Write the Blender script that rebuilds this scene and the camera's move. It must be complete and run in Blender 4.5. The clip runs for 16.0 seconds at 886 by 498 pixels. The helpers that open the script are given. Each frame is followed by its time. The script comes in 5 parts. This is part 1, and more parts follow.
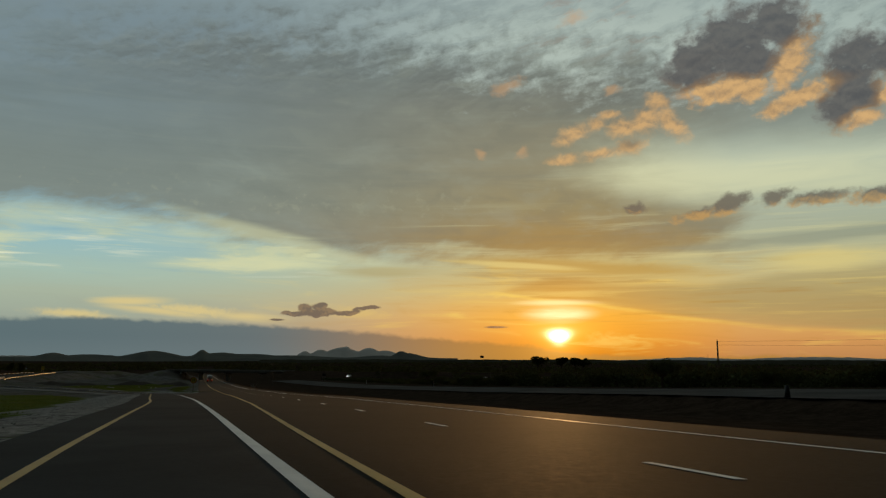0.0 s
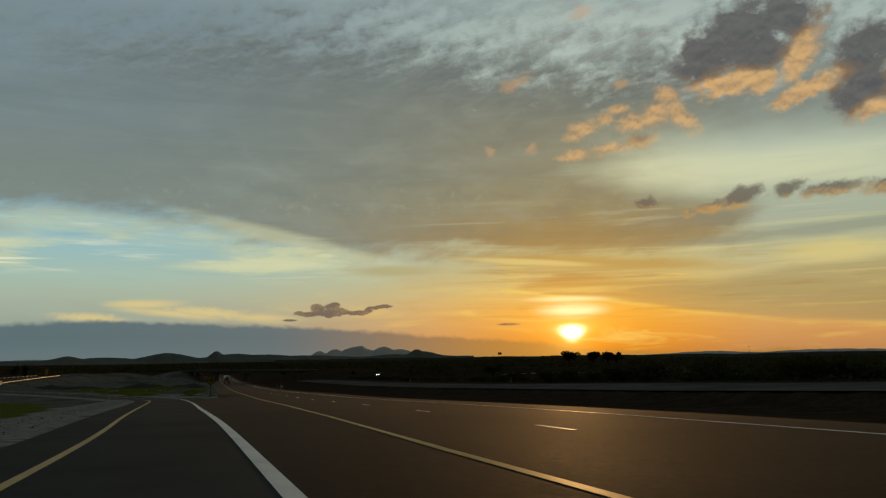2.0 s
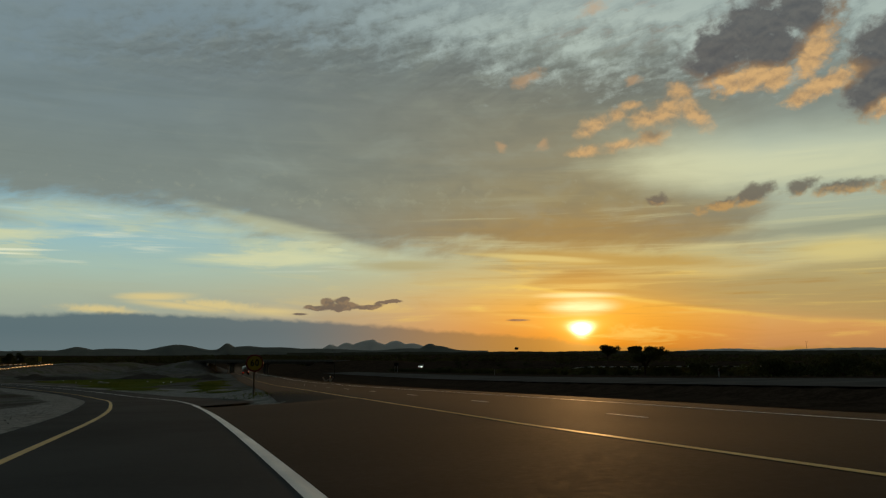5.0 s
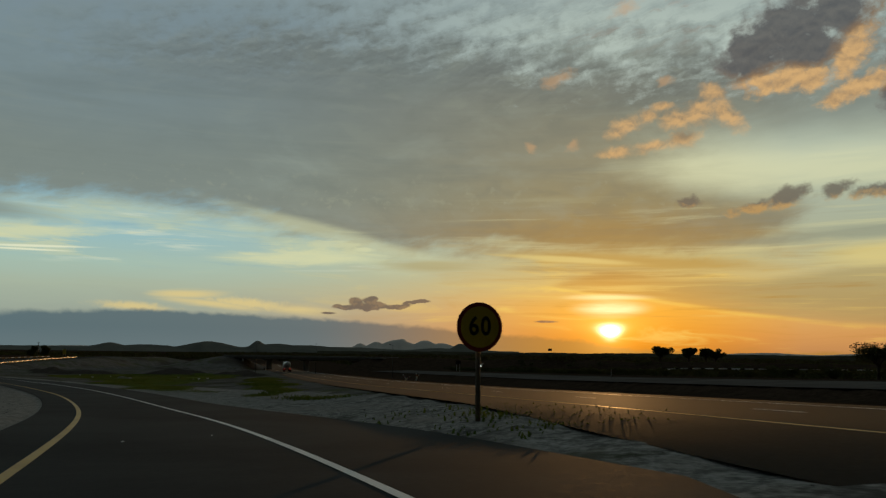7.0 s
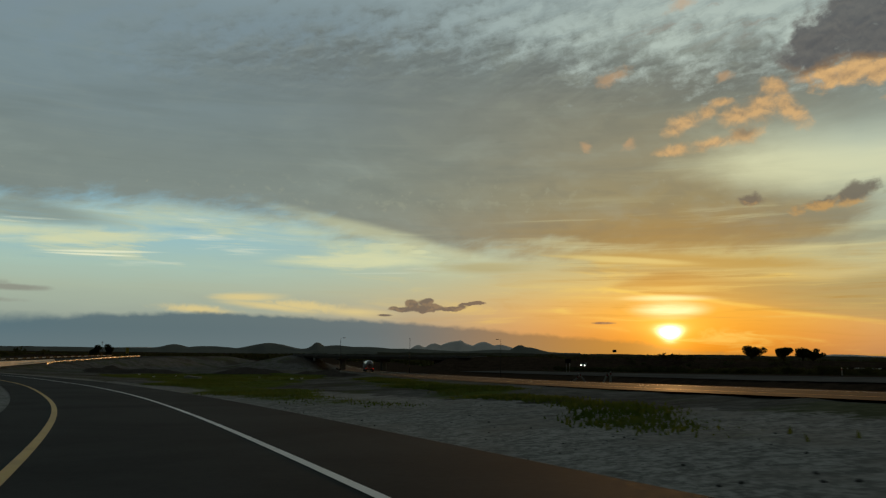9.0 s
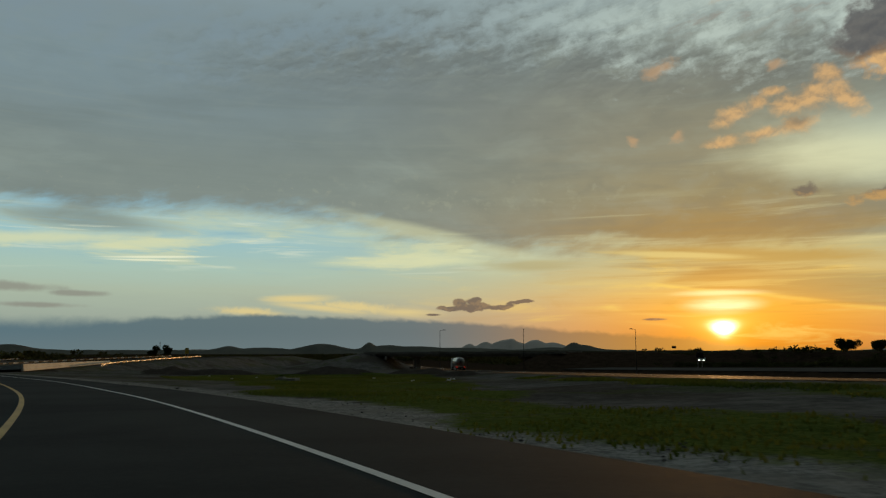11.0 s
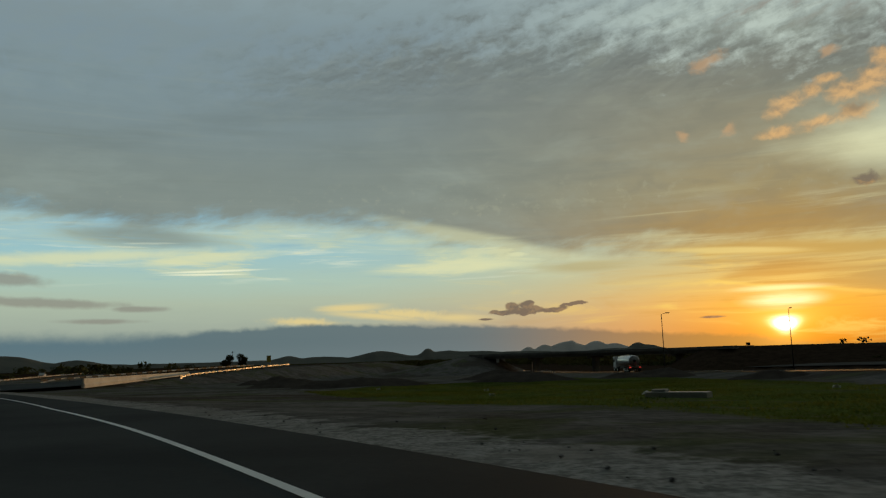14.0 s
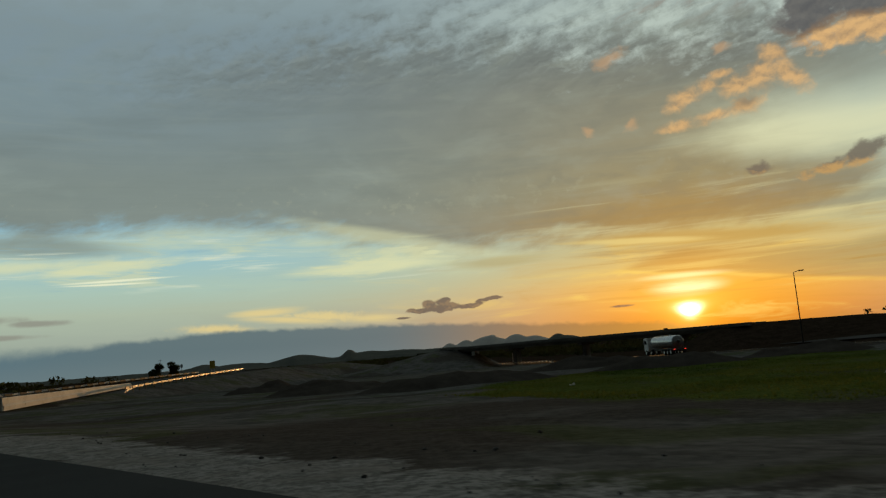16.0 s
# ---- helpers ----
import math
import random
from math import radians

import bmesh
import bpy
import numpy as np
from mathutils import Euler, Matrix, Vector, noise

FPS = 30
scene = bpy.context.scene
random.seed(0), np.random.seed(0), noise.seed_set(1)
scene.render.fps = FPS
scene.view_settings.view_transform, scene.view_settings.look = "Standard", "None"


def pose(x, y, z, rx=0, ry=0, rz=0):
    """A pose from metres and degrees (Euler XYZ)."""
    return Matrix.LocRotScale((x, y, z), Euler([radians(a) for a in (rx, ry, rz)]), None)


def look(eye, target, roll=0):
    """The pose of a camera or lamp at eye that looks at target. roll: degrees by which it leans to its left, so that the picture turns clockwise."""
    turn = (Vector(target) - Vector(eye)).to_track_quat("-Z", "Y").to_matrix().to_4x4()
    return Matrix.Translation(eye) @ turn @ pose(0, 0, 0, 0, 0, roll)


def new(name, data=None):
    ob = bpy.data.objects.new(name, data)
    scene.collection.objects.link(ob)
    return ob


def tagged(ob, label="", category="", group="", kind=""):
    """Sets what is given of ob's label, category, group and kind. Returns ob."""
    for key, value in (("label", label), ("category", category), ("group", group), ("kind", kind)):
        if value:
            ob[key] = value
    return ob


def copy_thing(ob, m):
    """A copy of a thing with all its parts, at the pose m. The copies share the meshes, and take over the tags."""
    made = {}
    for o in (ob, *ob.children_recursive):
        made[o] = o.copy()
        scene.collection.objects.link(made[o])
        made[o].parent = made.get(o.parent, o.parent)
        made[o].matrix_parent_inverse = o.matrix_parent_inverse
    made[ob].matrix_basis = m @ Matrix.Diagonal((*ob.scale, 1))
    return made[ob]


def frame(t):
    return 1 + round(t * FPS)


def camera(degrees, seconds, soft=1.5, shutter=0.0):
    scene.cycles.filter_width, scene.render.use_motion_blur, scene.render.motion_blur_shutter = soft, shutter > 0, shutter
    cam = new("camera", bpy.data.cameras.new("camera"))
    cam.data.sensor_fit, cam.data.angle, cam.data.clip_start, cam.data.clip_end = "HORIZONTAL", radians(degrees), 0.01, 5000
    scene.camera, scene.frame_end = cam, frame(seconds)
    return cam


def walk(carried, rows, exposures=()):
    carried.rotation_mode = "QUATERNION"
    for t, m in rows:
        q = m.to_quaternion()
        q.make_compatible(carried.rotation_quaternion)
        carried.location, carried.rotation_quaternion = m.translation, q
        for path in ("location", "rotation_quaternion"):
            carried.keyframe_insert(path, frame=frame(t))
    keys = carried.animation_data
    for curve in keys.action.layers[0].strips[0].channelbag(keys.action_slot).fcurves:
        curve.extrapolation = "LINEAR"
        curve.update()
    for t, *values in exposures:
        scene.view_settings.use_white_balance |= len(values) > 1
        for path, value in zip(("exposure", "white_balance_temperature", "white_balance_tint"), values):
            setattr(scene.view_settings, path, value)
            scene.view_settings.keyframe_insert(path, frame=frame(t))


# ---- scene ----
from mathutils import bvhtree

cam = camera(60.5, 16.0, soft=1.25, shutter=0.1)
PATH = [
    (0.0, -0.00, -0.00, 1.30, 98.37, -0.17, 1.28),
    (0.5, -3.27, 9.41, 0.99, 98.16, 0.01, 1.54),
    (1.0, -6.61, 18.84, 0.68, 98.06, 0.27, 1.77),
    (1.5, -10.23, 28.26, 0.39, 98.10, 0.54, 2.05),
    (2.0, -13.46, 37.60, 0.07, 98.23, 0.74, 2.26),
    (2.5, -16.87, 46.92, -0.25, 98.36, 0.74, 2.49),
    (3.0, -20.30, 56.24, -0.56, 98.40, 0.65, 2.66),
    (5.5, -38.08, 100.28, -2.20, 97.81, -0.07, 3.10),
    (6.0, -41.78, 108.79, -2.52, 97.90, -0.28, 3.48),
    (6.5, -45.64, 117.16, -2.83, 97.85, -0.53, 4.19),
    (7.0, -49.39, 125.38, -3.13, 97.90, -0.67, 4.99),
    (7.5, -53.54, 133.65, -3.46, 97.97, -0.84, 6.03),
    (8.0, -57.61, 141.31, -3.80, 98.05, -0.88, 7.13),
    (8.5, -61.88, 149.08, -4.15, 98.10, -0.85, 8.21),
    (9.0, -66.25, 156.72, -4.50, 97.99, -0.66, 9.18),
    (11.5, -89.65, 190.29, -5.55, 97.97, 0.10, 13.92),
    (12.0, -94.80, 196.60, -5.68, 98.07, 0.11, 15.07),
    (12.5, -100.08, 202.89, -5.81, 98.12, 0.19, 16.05),
    (13.0, -105.59, 209.29, -5.93, 98.22, 0.36, 16.85),
    (13.5, -111.21, 215.75, -6.05, 98.28, 0.85, 17.15),
    (14.0, -117.07, 222.14, -6.16, 98.34, 1.66, 16.90),
    (14.5, -122.82, 228.01, -6.26, 98.31, 2.38, 16.43),
    (15.0, -128.53, 233.59, -6.34, 98.21, 3.20, 15.53),
    (15.5, -134.43, 239.17, -6.41, 98.09, 4.04, 13.86),
    (16.0, -140.48, 244.83, -6.47, 97.93, 4.52, 10.82),
]
walk(cam, [(r[0], pose(*r[1:])) for r in PATH], exposures=[(0.0, 0.0), (6.0, 0.0), (9.0, 0.05), (12.5, 0.13), (14.5, 0.14), (16.0, 0.12)])

SUN_AZ, SUN_EL = 7.35, 1.7   # degrees east of +y, degrees above the horizon


def lin(text):
    """A linear colour from a hex triple."""
    c = [int(text[i:i + 2], 16) / 255 for i in (0, 2, 4)]
    return [x / 12.92 if x <= 0.04045 else ((x + 0.055) / 1.055) ** 2.4 for x in c]


class Net:
    """Short writing of node trees: every call adds a node and gives its output."""

    def __init__(self, tree):
        self.tree = tree

    def node(self, kind, **props):
        n = self.tree.nodes.new(kind)
        for k, v in props.items():
            if k == "operation":
                n.operation = v
            elif k == "data_type":
                n.data_type = v
            elif k == "blend_type":
                n.blend_type = v
            elif k == "interpolation_type":
                n.interpolation_type = v
            elif k == "clamp":
                n.clamp = v
            elif k == "noise_dimensions":
                n.noise_dimensions = v
        return n

    def put(self, socket, value):
        if isinstance(value, bpy.types.NodeSocket):
            self.tree.links.new(value, socket)
        elif isinstance(value, (list, tuple)):
            socket.default_value = (*value, 1.0) if len(value) == 3 and len(socket.default_value) == 4 else value
        else:
            socket.default_value = value

    def math(self, op, a, b=0.0, c=0.0):
        n = self.node("ShaderNodeMath", operation=op)
        for s, v in zip(n.inputs, (a, b, c)):
            self.put(s, v)
        return n.outputs[0]

    def add(self, a, b):
        return self.math("ADD", a, b)

    def sub(self, a, b):
        return self.math("SUBTRACT", a, b)

    def mul(self, a, b):
        return self.math("MULTIPLY", a, b)

    def step(self, x, lo, hi, a=0.0, b=1.0):
        n = self.node("ShaderNodeMapRange", interpolation_type="SMOOTHSTEP", clamp=True)
        for s, v in zip(n.inputs, (x, lo, hi, a, b)):
            self.put(s, v)
        return n.outputs[0]

    def mix(self, f, a, b, blend="MIX"):
        n = self.node("ShaderNodeMix", data_type="RGBA", blend_type=blend)
        self.put(n.inputs[0], f)
        self.put(n.inputs[6], a)
        self.put(n.inputs[7], b)
        return n.outputs[2]

    def xyz(self, x, y, z=0.0):
        n = self.node("ShaderNodeCombineXYZ")
        for s, v in zip(n.inputs, (x, y, z)):
            self.put(s, v)
        return n.outputs[0]

    def noise(self, vec, scale, detail=4.0, rough=0.55, dist=0.0):
        n = self.node("ShaderNodeTexNoise")
        self.put(n.inputs["Vector"], vec)
        for k, v in (("Scale", scale), ("Detail", detail), ("Roughness", rough), ("Distortion", dist)):
            n.inputs[k].default_value = v
        return n.outputs["Fac"]

    def ramp(self, x, stops):
        n = self.node("ShaderNodeValToRGB")
        e = n.color_ramp.elements
        while len(e) < len(stops):
            e.new(0.5)
        for i, (pos, col) in enumerate(stops):
            e[i].position, e[i].color = pos, (*(col if isinstance(col, (list, tuple)) else (col,) * 3), 1)
        self.put(n.inputs[0], x)
        return n.outputs[0]


# ---- world: evening sky with cloud layers, in degrees of azimuth u and elevation v ----
def make_world():
    w = bpy.data.worlds.new("evening_sky")
    w.use_nodes = True
    scene.world = w
    t = w.node_tree
    t.nodes.clear()
    N = Net(t)
    co = N.node("ShaderNodeTexCoord").outputs["Generated"]
    sep = N.node("ShaderNodeSeparateXYZ")
    N.put(sep.inputs[0], co)
    x, y, z = sep.outputs
    u = N.mul(N.math("ARCTAN2", x, y), 57.2958)
    v = N.mul(N.math("ARCSINE", z), 57.2958)

    # turbulence: coarse and fine, drawn out sideways, and billows
    n1 = N.sub(N.noise(N.xyz(N.mul(u, 0.1), N.mul(v, 0.26)), 1.0, 6, 0.58, 0.3), 0.5)
    n2 = N.sub(N.noise(N.xyz(N.mul(u, 0.75), N.mul(v, 0.95), 3.0), 1.0, 8, 0.62, 0.15), 0.5)
    n3 = N.sub(N.noise(N.xyz(N.mul(u, 0.13), N.mul(v, 1.0), 7.0), 1.0, 7, 0.6, 0.7), 0.5)
    n4 = N.sub(N.noise(N.xyz(N.add(N.mul(u, 0.2), N.mul(v, 0.06)), N.sub(N.mul(v, 0.62), N.mul(u, 0.12)), 11.0), 1.0, 7, 0.62, 0.6), 0.5)
    n5 = N.sub(N.noise(N.xyz(N.mul(u, 0.05), N.mul(v, 0.4), 21.0), 1.0, 5, 0.55, 0.5), 0.5)
    n6 = N.sub(N.noise(N.xyz(N.mul(u, 1.5), N.mul(v, 1.7), 31.0), 1.0, 7, 0.65, 0.3), 0.5)
    vs = N.add(v, N.mul(n3, 1.0))
    wa = N.sub(N.noise(N.xyz(N.mul(u, 0.8), N.mul(v, 0.9), 51.0), 1.0, 3, 0.5, 0.0), 0.5)
    wb = N.sub(N.noise(N.xyz(N.mul(u, 0.8), N.mul(v, 0.9), 61.0), 1.0, 3, 0.5, 0.0), 0.5)
    uw, vw = N.add(u, N.mul(wa, 0.9)), N.add(v, N.mul(wb, 0.7))
    b1 = N.sub(N.noise(N.xyz(N.mul(uw, 0.85), N.mul(vw, 1.1), 71.0), 1.0, 6, 0.54, 0.0), 0.5)
    b2 = N.sub(N.noise(N.xyz(N.mul(uw, 0.85), N.mul(N.sub(vw, 0.3), 1.1), 71.0), 1.0, 6, 0.54, 0.0), 0.5)
    relief = N.sub(b1, b2)     # positive on the faces turned down, to the light
    rip = N.sub(N.noise(N.xyz(N.add(N.mul(uw, 0.26), N.mul(v, 0.05)), N.sub(N.mul(vw, 0.85), N.mul(u, 0.19)), 81.0), 1.0, 7, 0.58, 0.15), 0.5)
    rip2 = N.sub(N.noise(N.xyz(N.add(N.mul(uw, 0.26), N.mul(v, 0.05)), N.sub(N.mul(N.sub(vw, 0.22), 0.85), N.mul(u, 0.19)), 81.0), 1.0, 7, 0.58, 0.15), 0.5)
    lines = N.sub(N.noise(N.xyz(N.mul(uw, 0.06), N.mul(v, 1.25), 91.0), 1.0, 7, 0.6, 0.35), 0.5)

    def curve(stops):
        """A height in degrees that follows the azimuth; stops of (azimuth, degrees)."""
        c = N.ramp(N.math("DIVIDE", N.add(u, 90.0), 180.0), [((a + 90) / 180, d / 40) for a, d in stops])
        return N.mul(c, 40.0)

    def blob(cu, cv, ru, rv, turn=0.0, rag=0.5, soft=0.35, noise_=None):
        """A ragged elliptical mask round (cu, cv)."""
        du, dv = N.sub(u, cu), N.sub(v, cv)
        ca, sa = math.cos(radians(turn)), math.sin(radians(turn))
        p = N.math("DIVIDE", N.add(N.mul(du, ca), N.mul(dv, sa)), ru)
        q = N.math("DIVIDE", N.sub(N.mul(dv, ca), N.mul(du, sa)), rv)
        r = N.math("SQRT", N.add(N.mul(p, p), N.mul(q, q)))
        r = N.add(r, N.mul(n2 if noise_ is None else noise_, -2.0 * rag))
        return N.step(r, 1.0 + soft, 1.0 - soft)

    def puff(ells, rag=3.4):
        """Cloud density from ellipses (u, v, half width, half height, turn), eaten into by billows."""
        best = None
        for cu, cv, ru, rv, turn in ells:
            du, dv = N.sub(uw, cu), N.sub(vw, cv)
            ca, sa = math.cos(radians(turn)), math.sin(radians(turn))
            p = N.math("DIVIDE", N.add(N.mul(du, ca), N.mul(dv, sa)), ru)
            q = N.math("DIVIDE", N.sub(N.mul(dv, ca), N.mul(du, sa)), rv)
            r = N.sub(1.0, N.math("SQRT", N.add(N.mul(p, p), N.mul(q, q))))
            best = r if best is None else N.math("SMOOTH_MAX", best, r, 0.3)
        return N.add(N.add(best, N.mul(b1, rag)), N.mul(n6, rag * 0.35))

    def join(*m):
        out = m[0]
        for k in m[1:]:
            out = N.math("MAXIMUM", out, k)
        return out

    def between(lo, hi, soft=0.4, nz=n3, amp=0.9):
        """A layer between two heights."""
        q = N.add(v, N.mul(nz, amp))
        return N.mul(N.step(N.sub(q, lo), -soft, soft), N.step(N.sub(q, hi), soft * 1.5, -soft * 1.5))

    # clear sky: far from the sun and round it
    vc = N.math("DIVIDE", vs, 30.0)
    cool = N.ramp(vc, [(0.0, lin("8d928a")), (0.10, lin("9da698")), (0.15, lin("a8b29f")), (0.2, lin("a6bbae")), (0.27, lin("97b9bd")), (0.33, lin("88b1c2")), (0.5, lin("84a6b4")), (1.0, lin("7f9298"))])
    warm = N.ramp(vc, [(0.0, lin("cc7a20")), (0.05, lin("e28f28")), (0.11, lin("eaa53a")), (0.17, lin("d4b062")), (0.23, lin("beac72")), (0.3, lin("b0a87c")), (0.37, lin("b3b08c")), (0.46, lin("cfcca6")), (0.55, lin("a3a793")), (0.7, lin("939c90")), (1.0, lin("93a09d"))])
    near = N.math("DIVIDE", N.sub(u, SUN_AZ + 2.0), 19.0)
    near = N.math("EXPONENT", N.mul(N.mul(near, near), -1.0))
    near = N.math("MAXIMUM", near, N.mul(N.step(u, 8.0, 20.0), 0.72))
    sky = N.node("ShaderNodeTexSky")
    sky.sky_type, sky.sun_disc = "NISHITA", False
    sky.sun_elevation, sky.sun_rotation = radians(SUN_EL), radians(SUN_AZ)
    sky.dust_density, sky.air_density = 2.0, 1.0
    col = N.mix(near, cool, warm)
    streak = N.mul(N.step(n3, 0.02, 0.24), N.mul(N.step(v, 9.5, 5.0), near))
    col = N.mix(N.mul(streak, 0.7), col, lin("efc562"))
    col = N.mix(N.mul(N.mul(N.step(n3, -0.02, -0.25), N.mul(N.step(v, 9.5, 5.0), near)), 0.5), col, lin("b98a3c"))

    # high grey sheet with a slanting lower edge, open towards the right
    edge = curve([(-90, 12), (-46, 10.2), (-38, 9.4), (-30, 10.2), (-21, 9.6), (-14, 8.0), (-9, 7.3), (0, 7.7), (8, 7.6), (14, 7.4), (19, 8.0), (22, 11.0), (30, 13.5), (60, 14)])
    gap = blob(23.5, 13.2, 12.0, 2.6, -6, 0.55, 0.55, n1)
    opening = blob(14.0, 24.4, 18.0, 3.4, 4, 0.7, 0.6, n1)
    sheet = N.step(N.add(N.sub(vs, edge), N.add(N.mul(rip, 4.0), N.mul(n4, 2.0))), -0.8, 1.6)
    sheet = N.mul(sheet, N.sub(1.0, N.mul(gap, 0.97)))
    sheet = N.mul(sheet, N.sub(1.0, N.mul(opening, 0.25)))
    sheet = N.mul(sheet, N.step(u, 34.0, 12.0, 0.55, 1.0))
    hv = N.math("DIVIDE", v, 30.0)
    grey = N.ramp(hv, [(0.0, lin("80847a")), (0.3, lin("7f847b")), (0.42, lin("7b8179")), (0.52, lin("767d78")), (0.64, lin("727978")), (0.74, lin("778182")), (0.86, lin("839092")), (1.0, lin("84918f"))])
    tan = N.ramp(hv, [(0.0, lin("a5793a")), (0.25, lin("a08048")), (0.31, lin("947b4e")), (0.38, lin("8b7f5e")), (0.5, lin("857f6a")), (0.62, lin("7d7b6c")), (0.72, lin("787a72")), (0.85, lin("8b928d")), (1.0, lin("8d9591"))])
    sheet_near = N.math("DIVIDE", N.sub(u, 8.0), 17.0)
    sheet_near = N.math("EXPONENT", N.mul(N.mul(sheet_near, sheet_near), -1.0))
    body = N.mix(sheet_near, grey, tan)
    blue_l = N.mul(N.step(u, -10.0, -36.0), N.step(v, 13.0, 20.0))
    body = N.mix(N.mul(blue_l, 0.75), body, lin("7b8b91"))
    body = N.mix(N.step(n1, 0.0, 0.24, 0.0, 0.3), body, lin("98a198"))
    body = N.mix(N.step(n5, 0.03, -0.22, 0.0, 0.42), body, lin("666d68"))
    body = N.mix(N.mul(N.step(n6, 0.08, 0.25), N.mul(N.step(N.math("ABSOLUTE", N.sub(v, 11.5)), 2.2, 0.5), 0.3)), body, lin("a5a189"))
    ridge_ = curve([(-90, 20.0), (-34, 21.5), (-26, 22.6), (-16, 23.6), (-6, 24.0), (0, 23.0), (8, 22.2), (13, 21.8), (18, 21.6), (60, 21.5)])
    width_ = N.step(u, -18.0, 8.0, 2.2, 2.8)
    cover = N.add(N.math("DIVIDE", N.sub(ridge_, v), width_), N.add(N.mul(rip, 4.6), N.add(N.mul(b1, 2.2), N.mul(n6, 1.6))))
    solid = N.mul(N.step(cover, -1.1, 1.2), N.step(u, -30.0, -8.0, 0.9, 1.0))
    topcol = N.mix(N.step(u, -20.0, 8.0), lin("7a888f"), lin("bcc5bc"))
    topcol = N.mix(N.step(v, 23.0, 27.5, 0.0, 0.6), topcol, lin("8f9c9d"))
    topcol = N.mix(N.step(rip2, -0.1, 0.12, 0.0, 0.5), topcol, lin("7d888a"))
    crown = N.mul(N.step(N.sub(v, ridge_), -5.5, -1.0), N.step(u, -40.0, -18.0))
    body = N.mix(N.mul(crown, 0.7), body, lin("676b68"))
    body = N.mix(N.mul(N.step(N.sub(rip, rip2), -0.01, -0.11), N.mul(crown, 0.3)), body, lin("8d928c"))
    body = N.mix(N.mul(N.step(N.sub(rip, rip2), 0.01, 0.12), N.mul(crown, 0.4)), body, lin("5a5d5b"))
    body = N.mix(N.step(lines, 0.0, 0.25, 0.0, 0.13), body, lin("989a88"))
    mott = N.sub(N.noise(N.xyz(N.mul(u, 0.35), N.mul(v, 0.7), 15.0), 1.0, 3, 0.5, 0.3), 0.5)
    calm = N.step(u, -24.0, 2.0, 0.3, 1.0)     # the sheet is smoother away from the sun
    body = N.mix(N.mul(N.step(mott, 0.0, 0.2, 0.0, 0.2), calm), body, lin("949786"))
    body = N.mix(N.mul(N.step(mott, 0.0, -0.2, 0.0, 0.22), calm), body, lin("62665f"))
    fleck = N.mul(N.mul(N.step(b1, 0.05, 0.2), N.step(N.math("ABSOLUTE", N.sub(v, 11.8)), 2.4, 0.4)), N.mul(N.step(u, -34.0, -22.0), N.step(u, 6.0, -2.0)))
    body = N.mix(N.mul(fleck, 0.2), body, lin("a9a88e"))
    body = N.mix(N.step(lines, 0.0, -0.25, 0.0, 0.14), body, lin("64695f"))
    body = N.mix(solid, topcol, body)
    col = N.mix(N.mul(sheet, 0.95), col, body)
    blush = N.mul(N.mul(N.step(u, 2.0, 8.0), N.step(v, 21.0, 23.5)), N.mul(N.step(rip, 0.02, 0.14), N.step(u, 20.0, 14.0)))
    col = N.mix(N.mul(blush, 0.3), col, lin("a08a7c"))
    rim = N.mul(N.step(N.math("ABSOLUTE", N.sub(vs, N.sub(edge, 0.5))), 1.5, 0.1), N.mul(N.step(u, -2.0, -11.0), N.step(u, -60.0, -34.0, 0.4, 1.0)))
    col = N.mix(N.mul(rim, N.step(n3, -0.2, 0.15, 0.2, 0.7)), col, lin("c6c9a4"))
    murk = blob(-38.5, 9.2, 5.0, 0.7, -3, 0.8, 0.6, n3)
    col = N.mix(N.mul(murk, 0.7), col, lin("76817f"))

    # thin lit wisps in the clear strip
    band = N.mul(N.step(v, 5.8, 6.8), N.step(v, 9.4, 8.0))
    wisp = N.mul(N.mul(N.step(n3, 0.03, 0.16), band), N.step(u, -4.0, -13.0))
    col = N.mix(N.mul(wisp, 0.6), col, lin("cfcda4"))
    fibres = N.sub(N.noise(N.xyz(N.add(N.mul(u, 0.1), N.mul(v, 0.15)), N.sub(N.mul(v, 1.7), N.mul(u, 0.03)), 101.0), 1.0, 8, 0.6, 0.35), 0.5)
    strip = N.mul(N.mul(N.step(v, 5.4, 6.6), N.step(N.sub(v, edge), 0.8, -0.8)), N.step(u, 2.0, -10.0))
    col = N.mix(N.mul(N.step(fibres, 0.04, 0.2), N.mul(strip, 0.5)), col, lin("d9dac2"))
    col = N.mix(N.mul(N.step(fibres, -0.06, -0.2), N.mul(strip, 0.4)), col, lin("86a9b6"))
    w1 = blob(-15.5, 7.0, 5.2, 0.42, 2, 0.9, 0.7, n3)
    w2 = blob(-42.0, 7.7, 7.0, 0.4, 4, 1.0, 0.7, n4)
    w5 = blob(-34.5, 7.75, 4.5, 0.35, 6, 1.0, 0.7, n4)
    w3 = join(blob(-33.6, 6.85, 3.0, 0.075, 2.5, 0.15, 0.6, n3), blob(-34.2, 6.6, 2.4, 0.06, 1.0, 0.15, 0.6, n3))
    w4 = blob(-6.0, 6.6, 3.4, 0.4, 0, 0.9, 0.6, n3)
    w6 = blob(-11.0, 7.75, 0.9, 0.2, 0, 0.8, 0.6)
    w7 = blob(-13.0, 8.7, 7.0, 0.5, -13, 0.8, 0.7, n3)
    col = N.mix(N.mul(join(w1, w2, w5, w6, N.mul(w7, 0.6)), 0.78), col, lin("d4d2a8"))
    col = N.mix(N.mul(w3, 0.9), col, lin("e4e2c4"))
    col = N.mix(N.mul(w4, 0.6), col, lin("a89868"))

